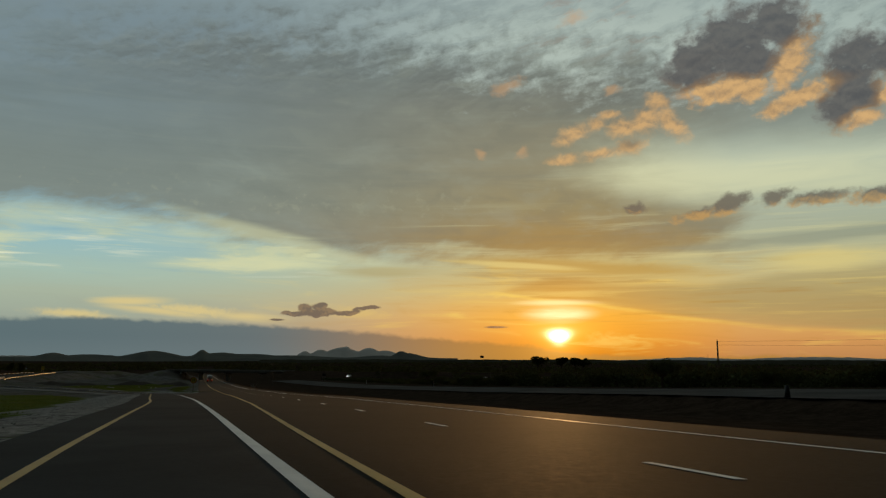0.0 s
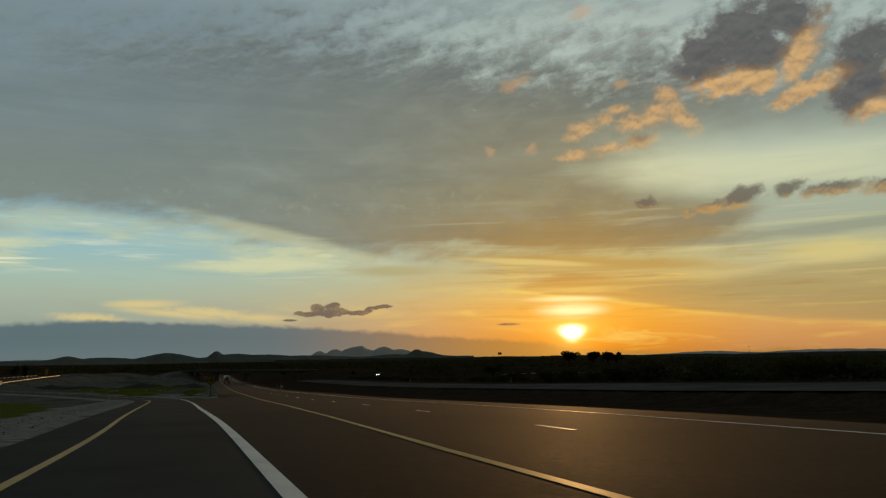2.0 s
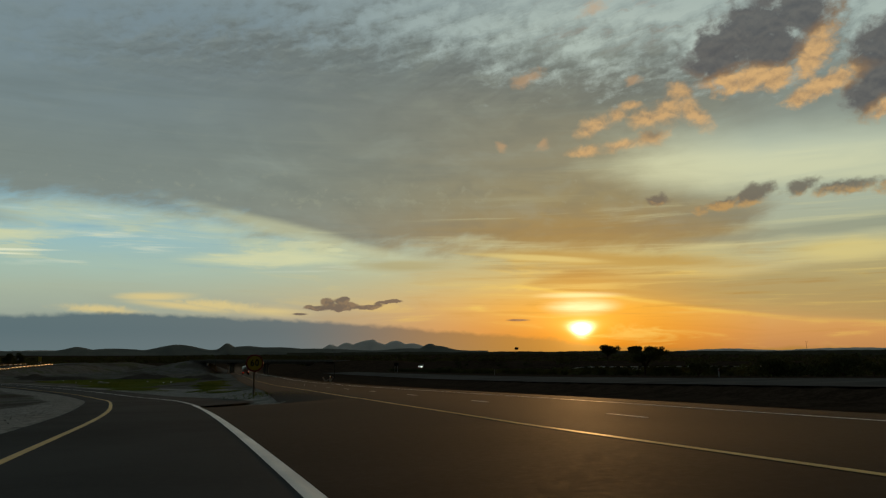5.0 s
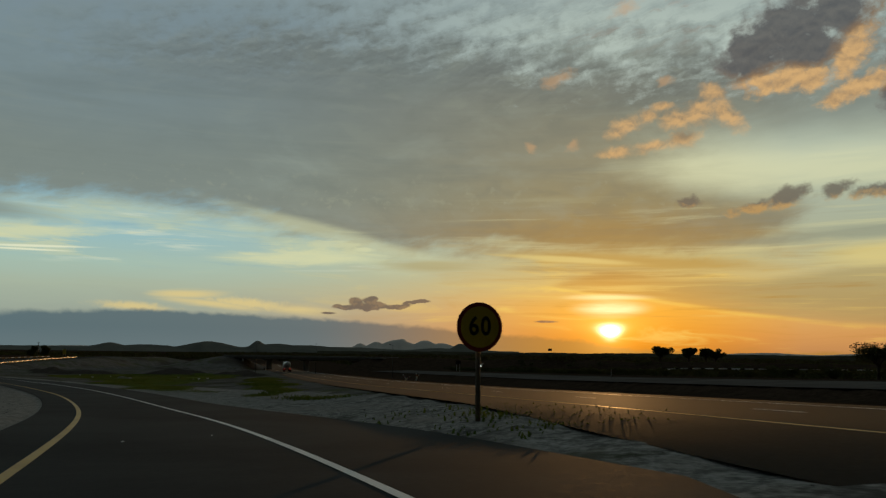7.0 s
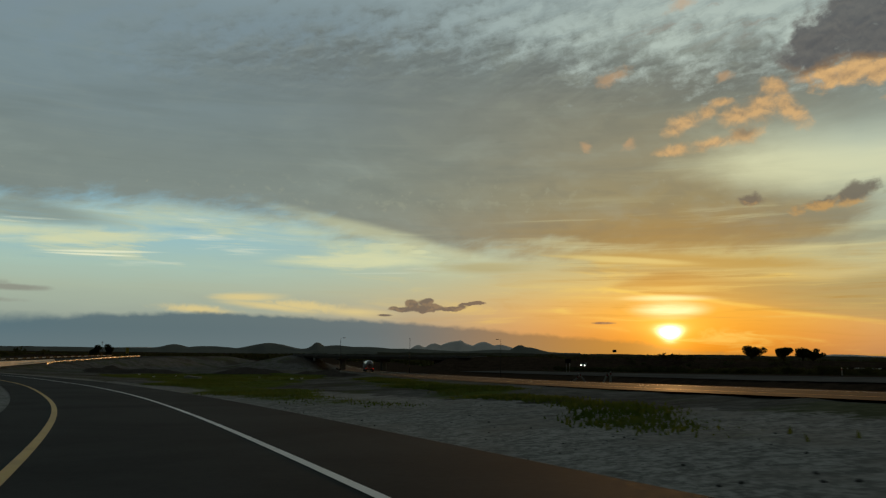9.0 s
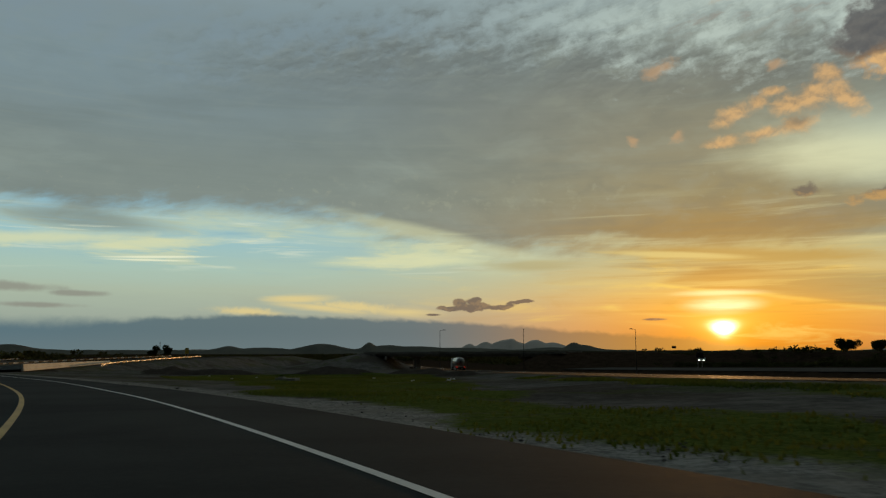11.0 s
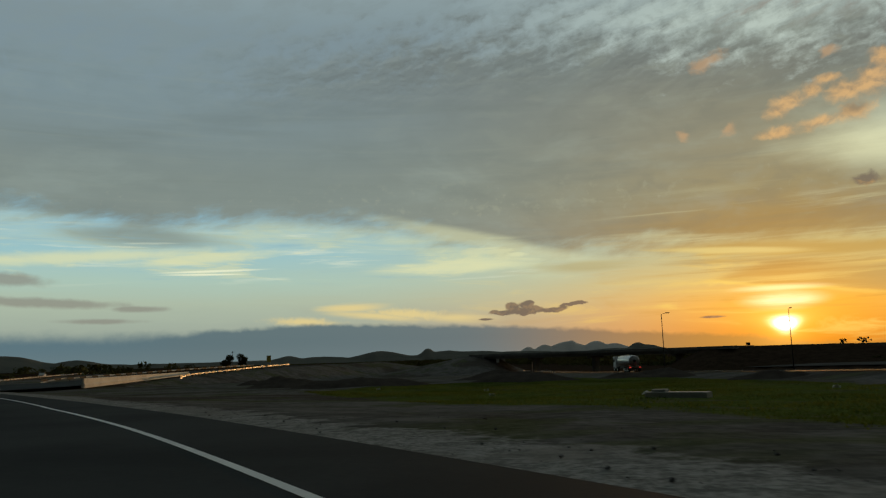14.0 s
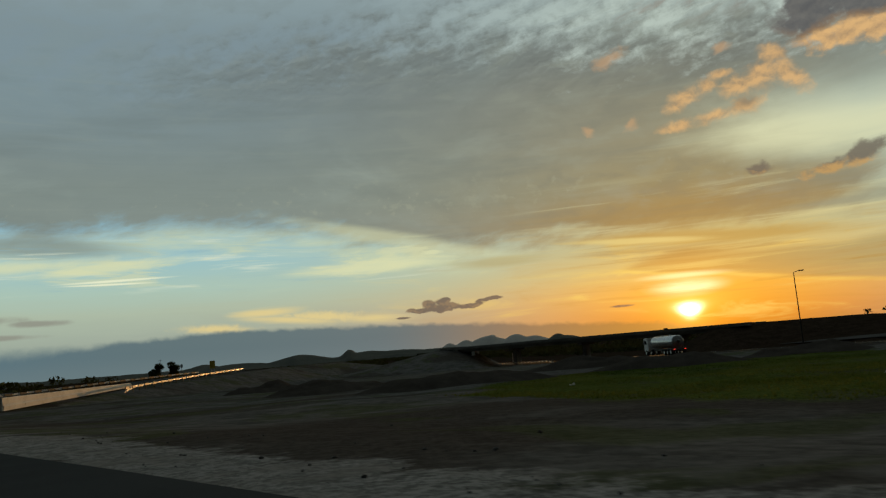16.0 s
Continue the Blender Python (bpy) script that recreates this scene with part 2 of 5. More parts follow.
    # low blue-grey bank along the horizon with a lumpy, lit top
    top = curve([(-90, 2.4), (-47, 2.35), (-40, 2.2), (-33, 2.55), (-25, 2.8), (-17, 2.65), (-9, 2.25), (-1.5, 1.5), (5, 1.0), (9, 0.4), (30, 0.2)])
    lump = N.add(v, N.add(N.add(N.mul(n2, 0.4), N.mul(b1, 0.5)), N.mul(n1, 0.8)))
    bank = N.step(N.sub(lump, top), N.step(u, -30.0, -42.0, 0.22, 0.6), N.step(u, -30.0, -42.0, -0.18, -0.6))
    bcol = N.mix(N.step(u, -16.0, 5.0), lin("566a71"), lin("a2763c"))
    bcol = N.mix(N.step(u, -30.0, -46.0, 0.0, 0.6), bcol, lin("4f6c7a"))
    bcol = N.mix(N.step(v, 1.9, 0.2, 0.0, 0.45), bcol, N.mix(N.step(u, -16.0, 5.0), lin("6e7a7c"), lin("b9863a")))
    lip = join(blob(-23.8, 4.05, 2.3, 0.28, 2, 0.9, 0.8, n3), blob(-19.4, 3.5, 2.6, 0.32, -4, 1.0, 0.8, n6), blob(-27.2, 3.1, 2.0, 0.25, -3, 0.9, 0.8, n6), blob(-15.8, 3.15, 2.4, 0.3, -4, 1.0, 0.9, n3), blob(-22.0, 3.45, 3.2, 0.22, -5, 0.9, 0.9, n3))
    col = N.mix(N.mul(lip, 0.85), col, lin("dfc588"))
    col = N.mix(N.mul(bank, 0.95), col, bcol)

    # small grey clouds low on the left, and the lone cloud before the hills
    l1 = join(blob(-44.6, 4.55, 4.4, 0.3, -2, 0.6, 0.5), blob(-38.6, 4.15, 1.7, 0.2, 0, 0.5, 0.5), blob(-47.0, 6.1, 2.6, 0.4, -3, 0.6, 0.5), blob(-41, 3.3, 2.2, 0.16, 0, 0.6, 0.6))
    col = N.mix(N.mul(l1, 0.75), col, lin("868279"))
    c1 = N.step(puff([(-10.7, 3.5, 2.0, 0.3, 0), (-11.6, 3.82, 0.65, 0.36, 0), (-10.6, 3.95, 0.6, 0.36, 0), (-12.4, 3.38, 1.0, 0.24, 0), (-8.6, 3.5, 1.5, 0.24, 7), (-7.0, 3.86, 1.2, 0.17, 3)], 1.0), -0.05, 0.3)
    c3 = join(blob(2.7, 2.5, 0.8, 0.08, 0, 0.4, 0.4, n6), blob(-13.6, 2.95, 0.5, 0.08, 0, 0.4, 0.4, n6))
    col = N.mix(N.mul(join(c1, c3), 0.9), col, N.mix(N.step(relief, -0.02, 0.14), lin("5a5250"), lin("7a6655")))

    # brown layers right of the sun, with a bright lower rim
    low = curve([(-90, 5.4), (2.8, 5.2), (6.2, 4.6), (10.4, 4.2), (14.3, 3.5), (18.0, 2.95), (22.0, 2.45), (29.0, 2.05), (60, 1.8)])
    upp = curve([(-90, 5.0), (2.0, 4.9), (6.5, 6.1), (12, 5.7), (18, 5.4), (23.5, 6.1), (29, 6.4), (60, 7.0)])
    inn = N.step(u, 1.5, 4.0)
    brown = N.mul(between(low, upp, 0.25, n3, 0.5), inn)
    col = N.mix(N.mul(brown, N.step(n5, -0.2, 0.2, 0.75, 0.45)), col, N.mix(N.step(u, 6.0, 20.0), lin("b3823c"), lin("9a8a60")))
    rimline = N.mul(N.step(N.math("ABSOLUTE", N.sub(N.add(v, N.mul(n3, 0.5)), N.sub(low, 0.12))), 0.22, 0.02), inn)
    col = N.mix(N.mul(rimline, N.mul(N.step(u, 6.0, 24.0, 0.6, 0.35), N.step(lines, -0.12, 0.1, 0.25, 1.0))), col, lin("eec75e"))
    strata = N.mul(N.mul(N.step(u, -8.0, 4.0), N.step(v, 2.0, 3.6)), N.step(v, 12.5, 9.0))
    col = N.mix(N.mul(N.step(lines, 0.02, 0.2), N.mul(strata, 0.55)), col, N.mix(N.step(v, 4.0, 9.0), lin("e6c46a"), lin("cdc698")))
    col = N.mix(N.mul(N.step(lines, -0.02, -0.2), N.mul(strata, 0.6)), col, N.mix(N.step(v, 4.0, 9.0), lin("a4742f"), lin("887b58")))
    s2 = blob(8.5, 7.0, 9.0, 0.45, -4, 1.0, 0.6, n3)
    s3 = blob(26.0, 8.5, 9.0, 0.45, 3, 0.9, 0.6, n3)
    s4 = blob(10.0, 8.6, 9.0, 0.8, -2, 0.9, 0.6, n3)
    col = N.mix(N.mul(s2, 0.7), col, lin("b08a44"))
    col = N.mix(N.mul(s4, 0.55), col, lin("957b4c"))
    col = N.mix(N.mul(s3, 0.65), col, lin("8a907f"))
    y1 = blob(25.3, 6.9, 3.6, 0.7, 0, 1.0, 0.7, n3)
    y2 = blob(4.0, 7.15, 4.4, 0.2, -4, 0.8, 0.6, n3)
    y3 = blob(22.0, 12.7, 9.5, 1.1, -3, 0.8, 0.9, n3)
    col = N.mix(N.mul(join(y1, y2), 0.7), col, lin("ddc67e"))
    col = N.mix(N.mul(y3, 0.6), col, lin("dcd8ae"))

    # lit orange shreds
    om = puff([(8.7, 16.7, 1.6, 0.7, 22), (10.4, 17.4, 0.9, 0.6, 30), (12.6, 17.0, 1.6, 0.75, 8), (14.1, 17.4, 1.9, 1.05, 22), (15.0, 18.6, 0.9, 1.1, 75),
               (16.0, 17.0, 1.7, 0.8, -48), (12.8, 15.6, 1.5, 0.75, 5), (10.6, 15.2, 1.8, 0.5, 8), (8.0, 14.9, 1.5, 0.5, 5), (11.4, 18.0, 0.9, 0.35, 0)], 1.35)
    om2 = puff([(4.8, 15.6, 0.8, 0.5, 15), (3.8, 20.4, 1.6, 0.6, 18), (1.6, 15.5, 0.5, 0.5, 60), (9.0, 25.0, 1.3, 0.6, 10), (11.7, 19.8, 0.8, 0.4, 0), (17.2, 18.9, 1.8, 0.4, 5)], 2.0)
    ocol = N.mix(N.step(N.add(relief, N.mul(n6, 0.2)), -0.3, 0.18), lin("9d8163"), lin("dcaa70"))
    ocol = N.mix(N.mul(blob(13.0, 15.9, 0.9, 0.4, 10, 0.8, 0.8), 0.75), ocol, lin("75604e"))
    col = N.mix(N.mul(N.step(om, -0.25, 0.8), 0.8), col, ocol)
    col = N.mix(N.mul(N.step(om2, -0.15, 0.9), 0.5), col, lin("c99a6e"))

    # dark row of clouds on the right
    dm = puff([(19.6, 11.1, 1.7, 0.6, 20), (17.6, 10.4, 1.6, 0.35, 10), (22.7, 11.3, 1.2, 0.5, 14), (25.4, 11.0, 1.9, 0.5, 4),
               (29.0, 10.9, 2.0, 0.5, 8), (33.0, 11.2, 2.6, 0.7, 5), (13.1, 11.1, 0.8, 0.4, 0)], 2.2)
    dl = N.step(N.add(N.sub(v, N.add(10.8, N.mul(N.sub(u, 20.0), 0.02))), N.mul(relief, -2.5)), 0.35, -0.75)
    col = N.mix(N.mul(N.step(dm, -0.35, 0.5), 0.88), col, N.mix(dl, lin("625d55"), lin("b88e58")))

    # two big dark cumulus with lit shreds under them and between them
    kl = puff([(19.6, 18.9, 3.2, 1.0, 2), (21.4, 18.8, 2.0, 1.0, 6), (24.1, 20.0, 2.7, 1.1, 55), (24.7, 17.9, 2.9, 0.8, 18), (23.1, 17.4, 1.3, 0.6, 10),
               (28.3, 15.9, 1.6, 0.7, 12), (30.4, 17.4, 1.4, 1.1, 35), (34.0, 17.2, 2.8, 0.9, 10)], 1.5)
    km = puff([(18.1, 21.0, 2.9, 2.1, 15), (20.6, 22.2, 3.6, 2.5, 10), (23.6, 22.7, 2.8, 2.0, -20), (21.6, 20.6, 3.1, 1.5, 0), (17.4, 20.2, 1.7, 1.2, 0),
               (28.2, 19.8, 2.5, 1.8, 30), (30.6, 19.7, 2.4, 1.5, 0), (27.8, 18.0, 1.8, 2.1, -28), (27.1, 16.7, 1.7, 1.4, -25), (28.8, 17.5, 1.5, 1.3, 0), (33.4, 19.4, 3.4, 1.8, 10), (38.5, 21.0, 4.5, 2.8, 20)], 1.5)
    kcol = N.mix(N.step(relief, -0.35, 0.35), lin("4b4c50"), lin("676461"))
    kcol = N.mix(N.step(km, 0.5, 0.0, 0.0, 0.5), kcol, lin("878079"))
    side = N.add(N.sub(kl, km), N.mul(b1, 0.7))
    kcol = N.mix(N.step(side, -1.0, -0.1), kcol, lin("80664f"))
    lcol = N.mix(N.step(relief, -0.3, 0.2), lin("a58462"), lin("dbab72"))
    kcol = N.mix(N.step(side, -0.35, 0.4), kcol, lcol)
    col = N.mix(N.mul(N.step(N.math("SMOOTH_MAX", km, N.sub(kl, 0.1), 0.2), -0.2, 0.5), 0.94), col, kcol)

    # the sun itself with its aureole
    sx, sy, sz = math.sin(radians(SUN_AZ)) * math.cos(radians(SUN_EL)), math.cos(radians(SUN_AZ)) * math.cos(radians(SUN_EL)), math.sin(radians(SUN_EL))
    dot = N.add(N.add(N.mul(x, sx), N.mul(y, sy)), N.mul(z, sz))
    ang = N.mul(N.math("ARCCOSINE", N.math("MINIMUM", dot, 0.9999999)), 57.2958)
    wide = N.sub(u, SUN_AZ)
    tall = N.sub(v, SUN_EL + 0.1)
    flat = N.math("SQRT", N.add(N.mul(N.mul(wide, wide), N.step(tall, -0.8, 0.5, 0.75, 0.28)), N.mul(tall, tall)))
    flat = N.add(flat, N.mul(n3, 0.5))
    halo = N.math("EXPONENT", N.mul(ang, -0.42))
    halo2 = N.math("EXPONENT", N.mul(flat, -1.5))
    disc = N.math("EXPONENT", N.mul(N.mul(flat, flat), -7.0))
    upper = join(blob(SUN_AZ, 3.45, 2.1, 0.5, 0, 0.35, 0.7, n3), N.mul(blob(SUN_AZ - 0.2, 4.3, 2.2, 0.2, 0, 0.5, 0.8, n3), 0.6))
    col = N.mix(1.0, col, N.mix(halo, (0, 0, 0), (0.34, 0.11, 0.0)), "ADD")
    col = N.mix(1.0, col, N.mix(halo2, (0, 0, 0), (0.95, 0.55, 0.12)), "ADD")
    col = N.mix(N.mul(upper, N.step(lines, -0.1, 0.08, 0.55, 1.0)), col, (1.25, 1.0, 0.5))
    col = N.mix(1.0, col, N.mix(disc, (0, 0, 0), (6.0, 5.2, 3.6)), "ADD")

    # the light falls off smoothly away from the sunset
    fx, fy, fz = math.sin(radians(-10)) * 0.985, math.cos(radians(-10)) * 0.985, 0.174
    away = N.add(N.add(N.mul(x, fx), N.mul(y, fy)), N.mul(z, fz))
    fall = N.step(away, -0.06, 0.78, 0.06, 1.0)
    total = N.mix(1.0, N.mix(1.0, col, (9.3, 9.9, 9.9), "MULTIPLY"), N.mix(1.0, sky.outputs[0], (0.06, 0.06, 0.06), "MULTIPLY"), "ADD")
    total = N.mix(1.0, total, N.xyz(fall, fall, fall), "MULTIPLY")
    bg = N.node("ShaderNodeBackground")
    N.put(bg.inputs[0], total)
    bg.inputs[1].default_value = 0.1
    out = N.node("ShaderNodeOutputWorld")
    N.put(out.inputs[0], bg.outputs[0])


make_world()

lamp = bpy.data.lights.new("sun", "SUN")
lamp.energy, lamp.angle, lamp.color = 1.0, radians(0.6), (1.0, 0.52, 0.18)
sun = new("sun", lamp)
far = Vector((math.sin(radians(SUN_AZ)) * math.cos(radians(SUN_EL)), math.cos(radians(SUN_AZ)) * math.cos(radians(SUN_EL)), math.sin(radians(SUN_EL))))
sun.matrix_world = look(far * 100, (0, 0, 0))


# ---- materials ----
def surface(name, a, b, rough=0.9, big=0.2, small=6.0, bump=0.3, metal=0.0, third=None, spec=0.3, reach=0.05):
    """Two base colours mixed by coarse patches and fine grain, with a fine relief."""
    m = bpy.data.materials.new(name)
    m.use_nodes = True
    N = Net(m.node_tree)
    bs = m.node_tree.nodes["Principled BSDF"]
    co = N.node("ShaderNodeTexCoord").outputs["Object"]
    p = N.noise(co, big, 5, 0.6, 0.4)
    g = N.noise(co, small, 6, 0.65)
    f = N.step(N.add(N.mul(p, 0.65), N.mul(g, 0.35)), 0.36, 0.62)
    col = N.mix(f, a, b)
    if third:
        col = N.mix(N.step(N.noise(co, big * 0.45, 6, 0.62, 0.8), 0.5, 0.62), col, third)
    N.put(bs.inputs["Base Color"], col)
    N.put(bs.inputs["Roughness"], N.step(g, 0.2, 0.8, max(rough - 0.1, 0.05), min(rough + 0.08, 1.0)))
    bs.inputs["Metallic"].default_value = metal
    bs.inputs["Specular IOR Level"].default_value = spec
    if bump:
        n = N.node("ShaderNodeBump")
        n.inputs["Strength"].default_value, n.inputs["Distance"].default_value = bump, reach
        N.put(n.inputs["Height"], N.add(g, N.mul(N.noise(co, small * 5, 3), 0.5)))
        N.put(bs.inputs["Normal"], n.outputs[0])
    return m


ASPHALT = surface("asphalt", (0.033, 0.037, 0.039), (0.053, 0.057, 0.059), 0.9, 0.15, 9.0, 0.3, spec=0.012, reach=0.01)
ASPHALT_OLD = surface("worn_asphalt", (0.0115, 0.0088, 0.0068), (0.0185, 0.0145, 0.0115), 0.85, 0.12, 8.0, 0.3, spec=0.035, reach=0.01)
EARTH = surface("earth", (0.055, 0.046, 0.039), (0.095, 0.08, 0.068), 0.95, 0.05, 1.2, 0.8, third=(0.03, 0.026, 0.022), reach=0.06, spec=0.0)
GRAVEL = surface("gravel", (0.085, 0.083, 0.082), (0.16, 0.155, 0.15), 0.95, 0.25, 5.0, 0.7, reach=0.04, spec=0.0)
MEDIAN = surface("dark_soil", (0.026, 0.018, 0.013), (0.045, 0.031, 0.022), 0.97, 0.1, 2.5, 0.7, reach=0.05, spec=0.0)
WHITE = surface("road_paint_white", (0.62, 0.63, 0.63), (0.78, 0.78, 0.77), 0.6, 0.6, 14.0, 0.2, reach=0.004)
YELLOW = surface("road_paint_yellow", (0.42, 0.25, 0.035), (0.55, 0.34, 0.06), 0.6, 0.6, 14.0, 0.2, reach=0.004)
GRASS = surface("grass_blades", (0.07, 0.11, 0.018), (0.125, 0.155, 0.036), 0.8, 0.15, 3.0, 0.0, spec=0.0)
TURF = surface("turf", (0.045, 0.06, 0.018), (0.075, 0.085, 0.03), 0.95, 0.25, 4.0, 0.7, third=(0.06, 0.052, 0.036), reach=0.05, spec=0.0)
LEAF = surface("bush_leaves", (0.052, 0.06, 0.026), (0.1, 0.108, 0.044), 0.75, 0.3, 3.0, 0.0, spec=0.0)
BARK = surface("bark", (0.07, 0.05, 0.035), (0.12, 0.09, 0.065), 0.9, 1.5, 9.0, 0.6, reach=0.02, spec=0.0)
CONCRETE = surface("concrete", (0.34, 0.33, 0.31), (0.46, 0.44, 0.41), 0.85, 0.4, 5.0, 0.25, reach=0.01)
PALE_CONCRETE = surface("pale_concrete", (0.56, 0.53, 0.48), (0.7, 0.67, 0.61), 0.8, 0.4, 5.0, 0.2, reach=0.01)
# darker mottled concrete, used for the whole overpass
DARK_CONCRETE = surface("dark_grey_concrete", (0.2, 0.19, 0.18), (0.3, 0.28, 0.26), 0.88, 0.3, 4.0, 0.25, reach=0.01)
STEEL = surface("galvanised_steel", (0.5, 0.51, 0.52), (0.66, 0.66, 0.66), 0.45, 1.0, 12.0, 0.1, metal=0.5, reach=0.003)
DARK_STEEL = surface("dark_steel", (0.05, 0.05, 0.05), (0.09, 0.085, 0.08), 0.6, 1.0, 10.0, 0.1, metal=0.4, reach=0.003)
# scrub colour lightened to carry some of the distance haze
HILL_NEAR = surface("hazed_scrub_hill", (0.12, 0.125, 0.11), (0.17, 0.165, 0.14), 1.0, 0.01, 0.12, 0.5, reach=1.0, spec=0.0)
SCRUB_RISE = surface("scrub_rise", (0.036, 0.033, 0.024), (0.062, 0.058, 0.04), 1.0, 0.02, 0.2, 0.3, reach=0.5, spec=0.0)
SECOND_ROAD = surface("pale_road_base", (0.075, 0.07, 0.066), (0.12, 0.112, 0.104), 0.95, 0.12, 5.0, 0.2, reach=0.01, spec=0.0)
# distance haze is put into this base colour, far paler than bare rock
HILL_FAR = surface("hazed_mountain", (0.52, 0.48, 0.44), (0.62, 0.57, 0.52), 1.0, 0.004, 0.03, 0.3, reach=2.0, spec=0.0)


# ---- plan: the ways as functions of y ----
def table(rows):
    xs, vs = [r[0] for r in rows], [r[1] for r in rows]
    return lambda q: np.interp(q, xs, vs)


def glide(knots):
    """A smooth curve through knots of (y, value)."""
    ys, vs = np.array([k[0] for k in knots]), np.array([k[1] for k in knots])
    m = np.gradient(vs, ys)

    def at(q):
        q = np.asarray(q, float)
        i = np.clip(np.searchsorted(ys, q) - 1, 0, len(ys) - 2)
        h = ys[i + 1] - ys[i]
        t = np.clip((q - ys[i]) / h, 0, 1)
        return (2 * t ** 3 - 3 * t ** 2 + 1) * vs[i] + (t ** 3 - 2 * t ** 2 + t) * h * m[i] + (3 * t ** 2 - 2 * t ** 3) * vs[i + 1] + (t ** 3 - t ** 2) * h * m[i + 1]
    return at


EYE = 1.1
ROWS = PATH[::2]
BEND = np.polyfit([r[2] / 120 - 1 for r in PATH], [r[1] for r in PATH], 7)
LINE_Z = glide([(r[2], r[3] - EYE) for r in ROWS])
Y0, Y1 = 0.0, ROWS[-1][2]


def LINE_X(y):
    return np.polyval(BEND, np.asarray(y, float) / 120 - 1)


def ramp_x(y):
    """The ramp's reference line: straight before the start, gently bending on after the end."""
    y = np.asarray(y, float)
    after = np.maximum(y - Y1, 0)
    return LINE_X(np.clip(y, Y0, Y1)) - 0.345 * np.minimum(y - Y0, 0) - 1.075 * after - 0.004 * after ** 2


def ramp_z(y):
    y = np.asarray(y, float)
    return LINE_Z(np.clip(y, Y0, Y1)) - 0.032 * np.minimum(y - Y0, 0) - 0.006 * np.clip(y - Y1, 0, 60)


def ramp_n(y):
    """Unit vector across the ramp, to its right."""
    d = (ramp_x(np.asarray(y) + 0.5) - ramp_x(np.asarray(y) - 0.5))
    k = np.sqrt(1 + d * d)
    return 1 / k, -d / k


def main_x(y):
    """The broken line between the two lanes of the highway."""
    y = np.asarray(y, float)
    return np.interp(y, [-400, 11, 45, 102, 460, 1200], [133.0, 2.6, -8.1, -27.1, -149.5, -402.0])


MAIN_Z = table([(-400, 12.5), (0, 0.25), (7, 0.03), (23, -0.49), (40, -1.02), (50, -1.36), (63, -1.75), (76, -2.2), (109, -3.4), (126, -3.88), (163, -5.0), (190, -5.8), (245, -7.15), (330, -8.7), (460, -10.9), (600, -12.2), (900, -13.0), (1400, -13.0)])
GROUND_Z = table([(-2000, 14), (-400, 11), (0, -0.4), (60, -2.3), (100, -3.9), (150, -5.7), (200, -7.3), (250, -8.2), (330, -9.1), (460, -11.2), (600, -12.4), (1000, -12.0), (2000, -6.0), (3200, -3.0), (4900, -2.5)])
L_OFF = glide([(-200, -1.9), (9, -1.92), (15, -2.05), (30, -2.2), (57, -2.14), (70, -2.4), (89, -2.42), (105, -2.1), (120, -1.55), (135, -1.38), (143, -1.22), (165, -0.98), (181, -0.88), (194, -1.06), (213, -1.25), (221, -1.5), (240, -2.1), (250, -2.8), (265, -3.9), (300, -6.6)])
R_OFF = glide([(-200, 1.44), (8, 1.44), (22, 1.26), (45, 1.09), (60, 1.15), (84, 1.24), (100, 1.62), (116, 2.06), (124, 2.3), (135, 2.55), (163, 2.54), (175, 2.73), (191, 2.95), (208, 2.8), (215, 2.55), (225, 2.34), (235, 2.04), (240, 1.72), (245, 1.36), (250, 0.98), (256, 0.5), (265, -0.25), (300, -3.0)])
E_OFF = table([(0, 2.2), (134, 3.6), (139, 3.8), (150, 3.3), (162, 2.9), (177, 3.0), (200, 2.9), (216, 3.0), (225, 2.5), (234, 2.3), (240, 2.3), (245, 2.2), (250, 2.05), (256, 1.8), (300, 1.8)])
TILT = math.radians(18.8)
MX, MY = math.cos(TILT), math.sin(TILT)   # unit vector across the highway, to its right


def smooth(q, a, b):
    k = np.clip((q - a) / (b - a), 0, 1)
    return k * k * (3 - 2 * k)


def ways(x, y):
    """Signed distance to the right of the ramp's line and of the highway's broken line."""
    dr = (x - ramp_x(y)) * ramp_n(y)[0]
    dm = (x - main_x(y)) * MX
    return dr, dm


BRIDGE = ((-178.0, 487.0), (-106.0, 447.0))   # where the deck meets its two banks


def ridge_line(x, y, a, b, top, half, slope, end=None):
    """Height of a long bank from a to b with a flat top, which may fall from top to end."""
    ax, ay = a
    bx, by = b
    L2 = (bx - ax) ** 2 + (by - ay) ** 2
    t = np.clip(((x - ax) * (bx - ax) + (y - ay) * (by - ay)) / L2, 0, 1)
    d = np.hypot(x - ax - t * (bx - ax), y - ay - t * (by - ay))
    return top + ((top if end is None else end) - top) * t - np.maximum(d - half, 0) * slope


UPPER = [(-214, 290), (-221, 312), (-229, 352), (-233, 400), (-235.5, 432), (-248, 480), (-270, 530)]   # the way up to the cross road
UPPER_Z = [-8.5, -8.5, -8.4, -7.1, -6.45, -6.4, -6.4]


